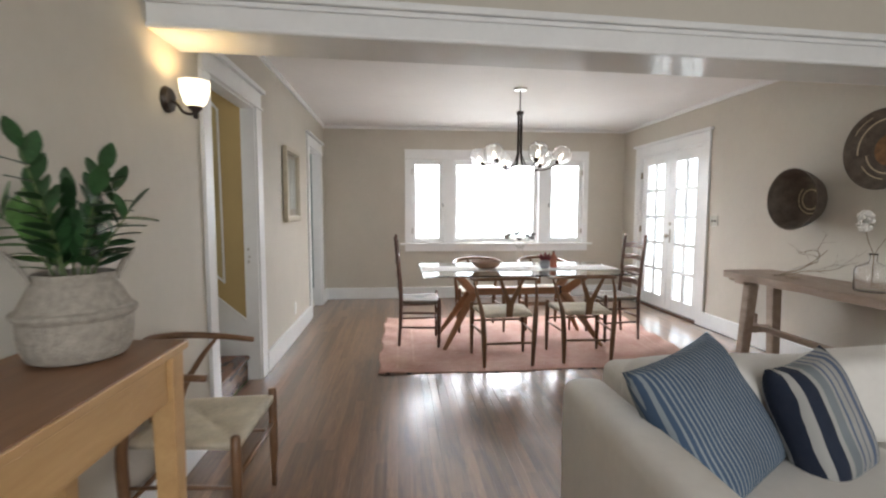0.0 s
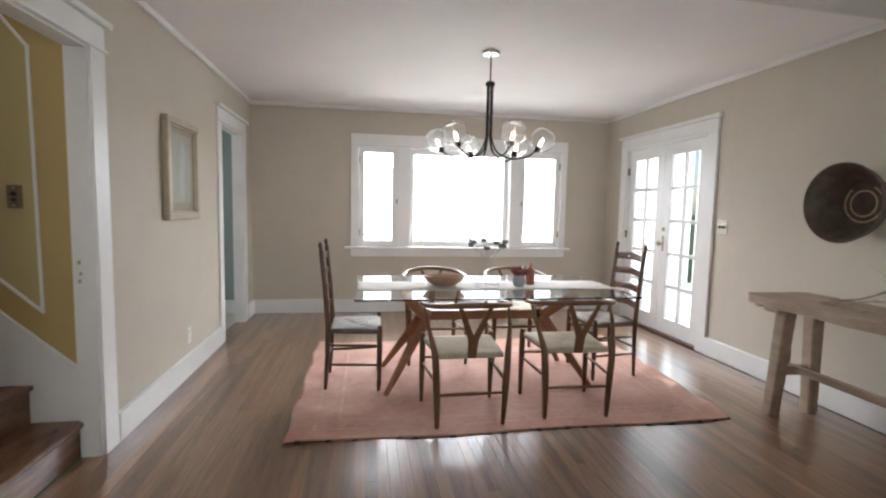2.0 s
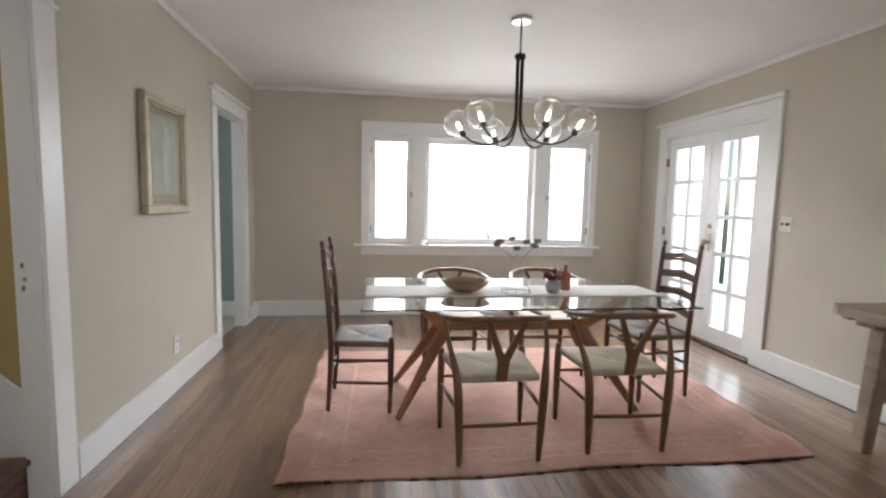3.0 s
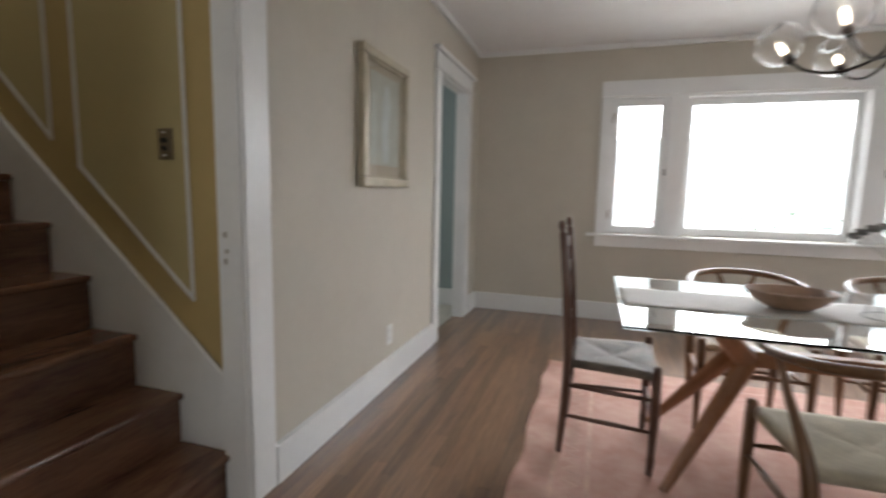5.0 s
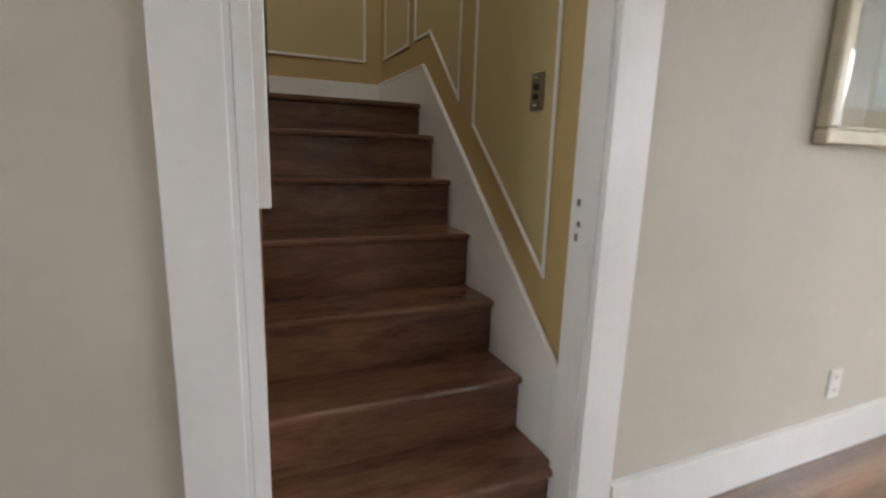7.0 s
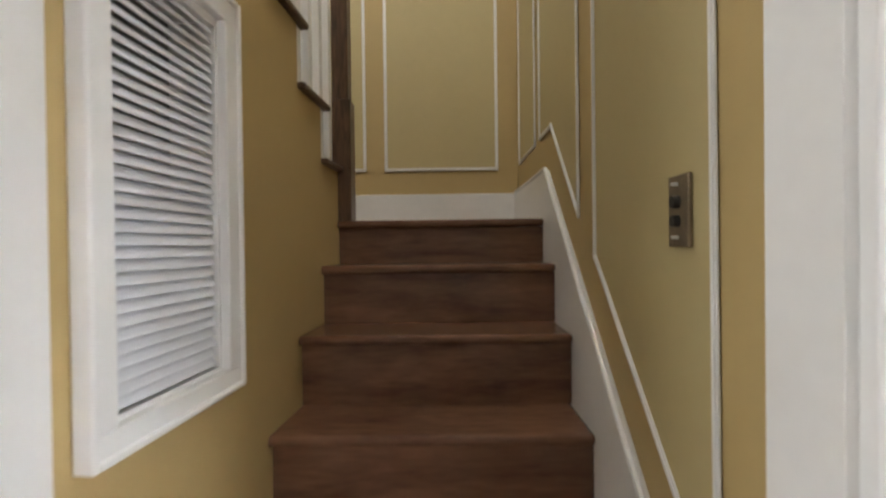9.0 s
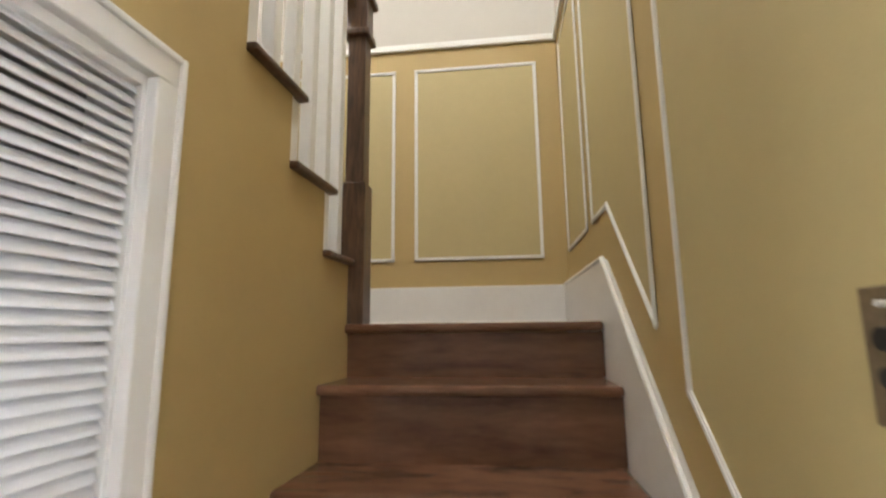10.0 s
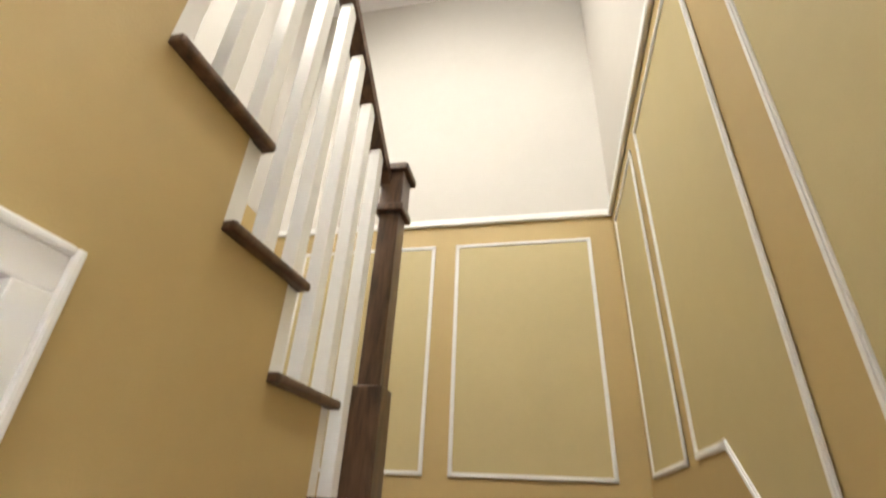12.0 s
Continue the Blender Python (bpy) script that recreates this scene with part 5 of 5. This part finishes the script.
part("drawer", boxes((0.1785, -0.45, 0.75, 0.186, 0.40, 0.866), bevel=0.003), PINE, DK, "shallow drawer front")
PL = thing("potted_plant", pose(-0.815, 1.05, 0.905) @ Matrix.Diagonal((0.71, 0.71, 0.84, 1)), "dark green plant in a whitewashed belly basket on the side table", "potted plant")
bm = bmesh.new()
prof = [(0.001, 0.002), (0.13, 0.0), (0.155, 0.008), (0.173, 0.035), (0.181, 0.08), (0.184, 0.134), (0.199, 0.148), (0.199, 0.158), (0.179, 0.168), (0.160, 0.20), (0.140, 0.235), (0.128, 0.25), (0.131, 0.275), (0.128, 0.278), (0.125, 0.25), (0.13, 0.22), (0.001, 0.22)]
fine = []
for (r0, z0), (r1, z1) in zip(prof, prof[1:]):
    k = max(1, int((Vector((r1, z1)) - Vector((r0, z0))).length / 0.006))
    fine += [(r0 + (r1 - r0) * i / k + (0.0022 if i % 2 else 0.0), z0 + (z1 - z0) * i / k) for i in range(k)]
lathe(bm, fine + [prof[-1]], 48, close=False)
part("basket", bm, BASKET_WHITE, PL, "whitewashed woven belly basket", smooth=True)
for a in (35, 215):
    ca, sa = math.cos(radians(a)), math.sin(radians(a))
    bm = bmesh.new()
    tube(bm, curve_points([(0.131 * ca + 0.05 * sa, 0.131 * sa - 0.05 * ca, 0.25), (0.165 * ca + 0.045 * sa, 0.165 * sa - 0.045 * ca, 0.31), (0.195 * ca, 0.195 * sa, 0.345),
                           (0.165 * ca - 0.045 * sa, 0.165 * sa + 0.045 * ca, 0.31), (0.131 * ca - 0.05 * sa, 0.131 * sa + 0.05 * ca, 0.25)], 20), 0.006, 8)
    part("handle", bm, BASKET_WHITE, PL, smooth=True)
rng = random.Random(21)
for k in range(9):
    a = 2 * math.pi * k / 9 + rng.uniform(-0.2, 0.2)
    lean = rng.uniform(0.45, 0.8) if k % 3 else rng.uniform(0.15, 0.4)
    h = rng.uniform(0.24, 0.45)
    base = Vector((0.04 * math.cos(a), 0.04 * math.sin(a), 0.22))
    ctrl = [base, base + Vector((lean * 0.10 * math.cos(a), lean * 0.10 * math.sin(a), h * 0.45)), base + Vector((lean * 0.30 * math.cos(a), lean * 0.30 * math.sin(a), h))]
    pts = curve_points(ctrl, 10)
    bm = bmesh.new()
    tube(bm, pts, [0.006 - 0.0004 * i for i in range(11)], 6)
    stem = part("stem", bm, STEM, PL, smooth=True)
    leaf_bm = bmesh.new()
    for i in range(3, 11):
        d = (pts[min(10, i + 1)] - pts[i - 1]).normalized()
        side = d.cross(Vector((math.sin(a), -math.cos(a), 0.3))).normalized()
        for s in ((-1, 1) if i < 10 else (0,)):
            direction = (side * s * 0.9 + d * 0.75 + Vector((0, 0, rng.uniform(-0.1, 0.15)))).normalized()
            across = direction.cross(Vector((rng.uniform(-.3, .3), rng.uniform(-.3, .3), 1))).normalized()
            nrm = across.cross(direction)
            ln, wd = rng.uniform(0.085, 0.125), rng.uniform(0.025, 0.036)
            rows = []
            for q_ in range(6):
                f = q_ / 5
                ww = wd * math.sin(math.pi * min(0.999, f * 0.93 + 0.04)) ** 0.8
                cpt = pts[i] + direction * ln * f + nrm * (-0.010 * f * f)
                rows.append([leaf_bm.verts.new(cpt + across * ww * e + nrm * 0.004 * abs(e)) for e in (-1, 0, 1)])
            for r0_, r1_ in zip(rows, rows[1:]):
                for e in range(2):
                    leaf_bm.faces.new([r0_[e], r0_[e + 1], r1_[e + 1], r1_[e]])
    young = k in (4, 5)
    part("leaves", leaf_bm, YOUNG_LEAF if young else LEAF, PL, "fresh light green leaflets" if young else "glossy dark green leaflets", smooth=True)

# sofa with striped pillows
SOFA = thing("sofa", pose(0, -0.075, 0), "off-white slipcovered sofa with loose back cushions", "sofa")


def soft(*a, bevel=0.05, bow=0.0):
    bm = bmesh.new()
    x0_, y0_, z0_, x1_, y1_, z1_ = a
    box(bm, *a, bevel=bevel, seg=4)
    bmesh.ops.subdivide_edges(bm, edges=[e for e in bm.edges if e.calc_length() > 0.15], cuts=5, use_grid_fill=True)
    for v in bm.verts:
        u = [(v.co[i] - (a[i] + a[i + 3]) / 2) / abs(a[i + 3] - a[i]) * 2 for i in range(3)]
        w = (1 - u[0] ** 2) * (1 - u[1] ** 2) + (1 - u[1] ** 2) * (1 - u[2] ** 2) + (1 - u[0] ** 2) * (1 - u[2] ** 2)
        for i in range(3):
            v.co[i] += bow * u[i] * max(0, w) + 0.004 * noise.noise(v.co * 7 + Vector((i * 9.1, 0, 0)))
    return bm


part("base", soft(0.73, 0.66, 0.04, 2.88, 1.60, 0.30, bevel=0.02), SLIP, SOFA, smooth=True)
part("arm", soft(0.70, 0.62, 0.02, 0.87, 1.58, 0.645, bevel=0.055, bow=0.012), SLIP, SOFA, smooth=True)
part("arm", soft(2.70, 0.62, 0.02, 2.93, 1.58, 0.645, bevel=0.055, bow=0.012), SLIP, SOFA, smooth=True)
part("back", soft(0.90, 1.44, 0.05, 2.73, 1.66, 0.69, bevel=0.05, bow=0.01), SLIP, SOFA, smooth=True)
part("seat_cushion", soft(0.88, 0.64, 0.30, 1.81, 1.42, 0.46, bevel=0.05, bow=0.012), SLIP, SOFA, smooth=True)
part("seat_cushion", soft(1.82, 0.64, 0.30, 2.69, 1.42, 0.46, bevel=0.05, bow=0.012), SLIP, SOFA, smooth=True)
part("back_cushion", soft(0.90, 1.27, 0.455, 1.60, 1.49, 0.75, bevel=0.07, bow=0.02), SLIP, SOFA, smooth=True)
part("back_cushion", soft(1.61, 1.27, 0.455, 2.69, 1.49, 0.765, bevel=0.07, bow=0.02), SLIP, SOFA, smooth=True)


def pillow(name, tl, tr, down, mat, label):
    """A puffed square pillow: top edge from tl to tr, hanging along down. Local x runs along the top edge, y down."""
    tl, tr, down = Vector(tl), Vector(tr), Vector(down)
    ex = (tr - tl)
    w, h = ex.length, down.length
    ex.normalize()
    nrm = ex.cross(down).normalized()
    ey = nrm.cross(ex)
    m = Matrix((ex, ey, nrm)).transposed().to_4x4()
    m.translation = tl + ex * w / 2 + ey * h / 2
    bm = bmesh.new()
    n = 18
    for s in (1, -1):
        g = []
        for i in range(n + 1):
            row = []
            for j in range(n + 1):
                u, v = i / n * 2 - 1, j / n * 2 - 1
                puff = max(0, (1 - u ** 4) * (1 - v ** 4)) ** 0.55
                pinch = 1 - 0.07 * (1 - abs(v) ** 2) * abs(u) ** 6, 1 - 0.07 * (1 - abs(u) ** 2) * abs(v) ** 6
                p = Vector((u * w / 2 * pinch[0], v * h / 2 * pinch[1], s * 0.088 * puff))
                p.z += 0.006 * noise.noise(p * 9) * puff
                row.append(bm.verts.new(p))
            g.append(row)
        for i in range(n):
            for j in range(n):
                f = [g[i][j], g[i + 1][j], g[i + 1][j + 1], g[i][j + 1]]
                bm.faces.new(f if s > 0 else f[::-1])
    bmesh.ops.remove_doubles(bm, verts=bm.verts, dist=0.0008)
    o = tagged(mesh_object(name, bm, mat, True), label, "pillow", "striped pillows on the sofa")
    o.matrix_world = m
    return o


pillow("pillow", (0.752, 1.09, 0.797), (1.225, 1.375, 0.845), (0.148, -0.228, -0.405), STRIPE_BLUE, "blue pillow with fine pale stripes leaning on the sofa")
pillow("pillow", (1.262, 1.125, 0.78), (1.592, 1.267, 0.815), (0.085, -0.142, -0.40), STRIPE_NAVY, "cream pillow with navy and blue stripes leaning on the sofa")
pillow("pillow", (2.12, 1.12, 0.70), (2.38, 1.28, 0.74), (0.10, -0.17, -0.34), GREEN_CLOTH, "dark green cloth pillow on the sofa")

# ---- outdoors seen through the windows ----


def bush(m, size, mat, label, seed):
    t = thing("bush", m, label, "bush")
    rng_ = random.Random(seed)
    bm = bmesh.new()
    for k in range(700):
        p = Vector((rng_.gauss(0, 0.34), rng_.gauss(0, 0.3), abs(rng_.gauss(0.35, 0.28)))) * size
        d = Vector((rng_.gauss(0, 1), rng_.gauss(0, 1), rng_.gauss(0.3, 1))).normalized()
        e = d.orthogonal().normalized()
        l_ = rng_.uniform(0.03, 0.055) * size
        bm.faces.new([bm.verts.new(q) for q in (p, p + d * l_ * 0.5 + e * l_ * 0.3, p + d * l_, p + d * l_ * 0.5 - e * l_ * 0.3)])
    part("leaves", bm, mat, t)
    bm = bmesh.new()
    for k in range(5):
        a = k * 1.3
        tube(bm, [(0.02 * math.cos(a), 0.02 * math.sin(a), -0.02), (0.2 * size * math.cos(a), 0.2 * size * math.sin(a), 0.4 * size)], [0.02, 0.008], 6)
    part("stems", bm, STEM, t)
    return t


bush(pose(0.15, 9.4, -0.42), 1.75, PINK_LEAF, "pink flowering shrub in the garden", 3)
bush(pose(2.35, 9.8, -0.42), 1.7, BUSH_LEAF, "leafy green shrub in the garden", 5)
bush(pose(3.2, 9.9, -0.42), 1.7, BUSH_LEAF, "leafy green shrub in the garden", 6)

# ---- floor planks ----
FLOOR = structure("floor", boxes((XL - 0.09, YB - 0.1, -0.1, XR + 0.14, YF + 0.14, -0.006)), GAP, "narrow oak strip floor, brown and glossy", "floor")
PW = 0.0575
rng = random.Random(2)
cache, joined, made = {}, bmesh.new(), 0
cols = int((XR - XL) / PW) + 1
for c in range(cols):
    xa = XL - 0.088 + c * PW
    xa, xb = max(XL - 0.088, xa), min(XR, xa + PW)
    y = YB + rng.uniform(-1.2, 0)
    while y < YF:
        ln = rng.choice((0.9, 1.2, 1.5, 1.8, 2.1))
        ya, yb = max(YB, y), min(YF, y + ln)
        y += ln
        if yb - ya < 0.02:
            continue
        if yb > 1.1 and made < 300 and xb - xa > PW * 0.98:
            key = (round(yb - ya, 2), rng.randint(0, 3))
            if key not in cache:
                b_ = bmesh.new()
                box(b_, 0.0003, 0.0003, -0.0058, PW - 0.0003, key[0] - 0.0003, 0.0)
                me = bpy.data.meshes.new("plank")
                b_.to_mesh(me)
                b_.free()
                me.materials.append(PLANK)
                cache[key] = me
            o = new("plank", cache[key])
            o.parent = FLOOR
            o.location = (xa, ya, 0)
            made += 1
        else:
            box(joined, xa + 0.0003, ya + 0.0003, -0.0058, xb - 0.0003, yb - 0.0003, 0.0)
o = part("planks", joined, PLANK_JOINED, FLOOR)
tagged(o, kind="stuff")
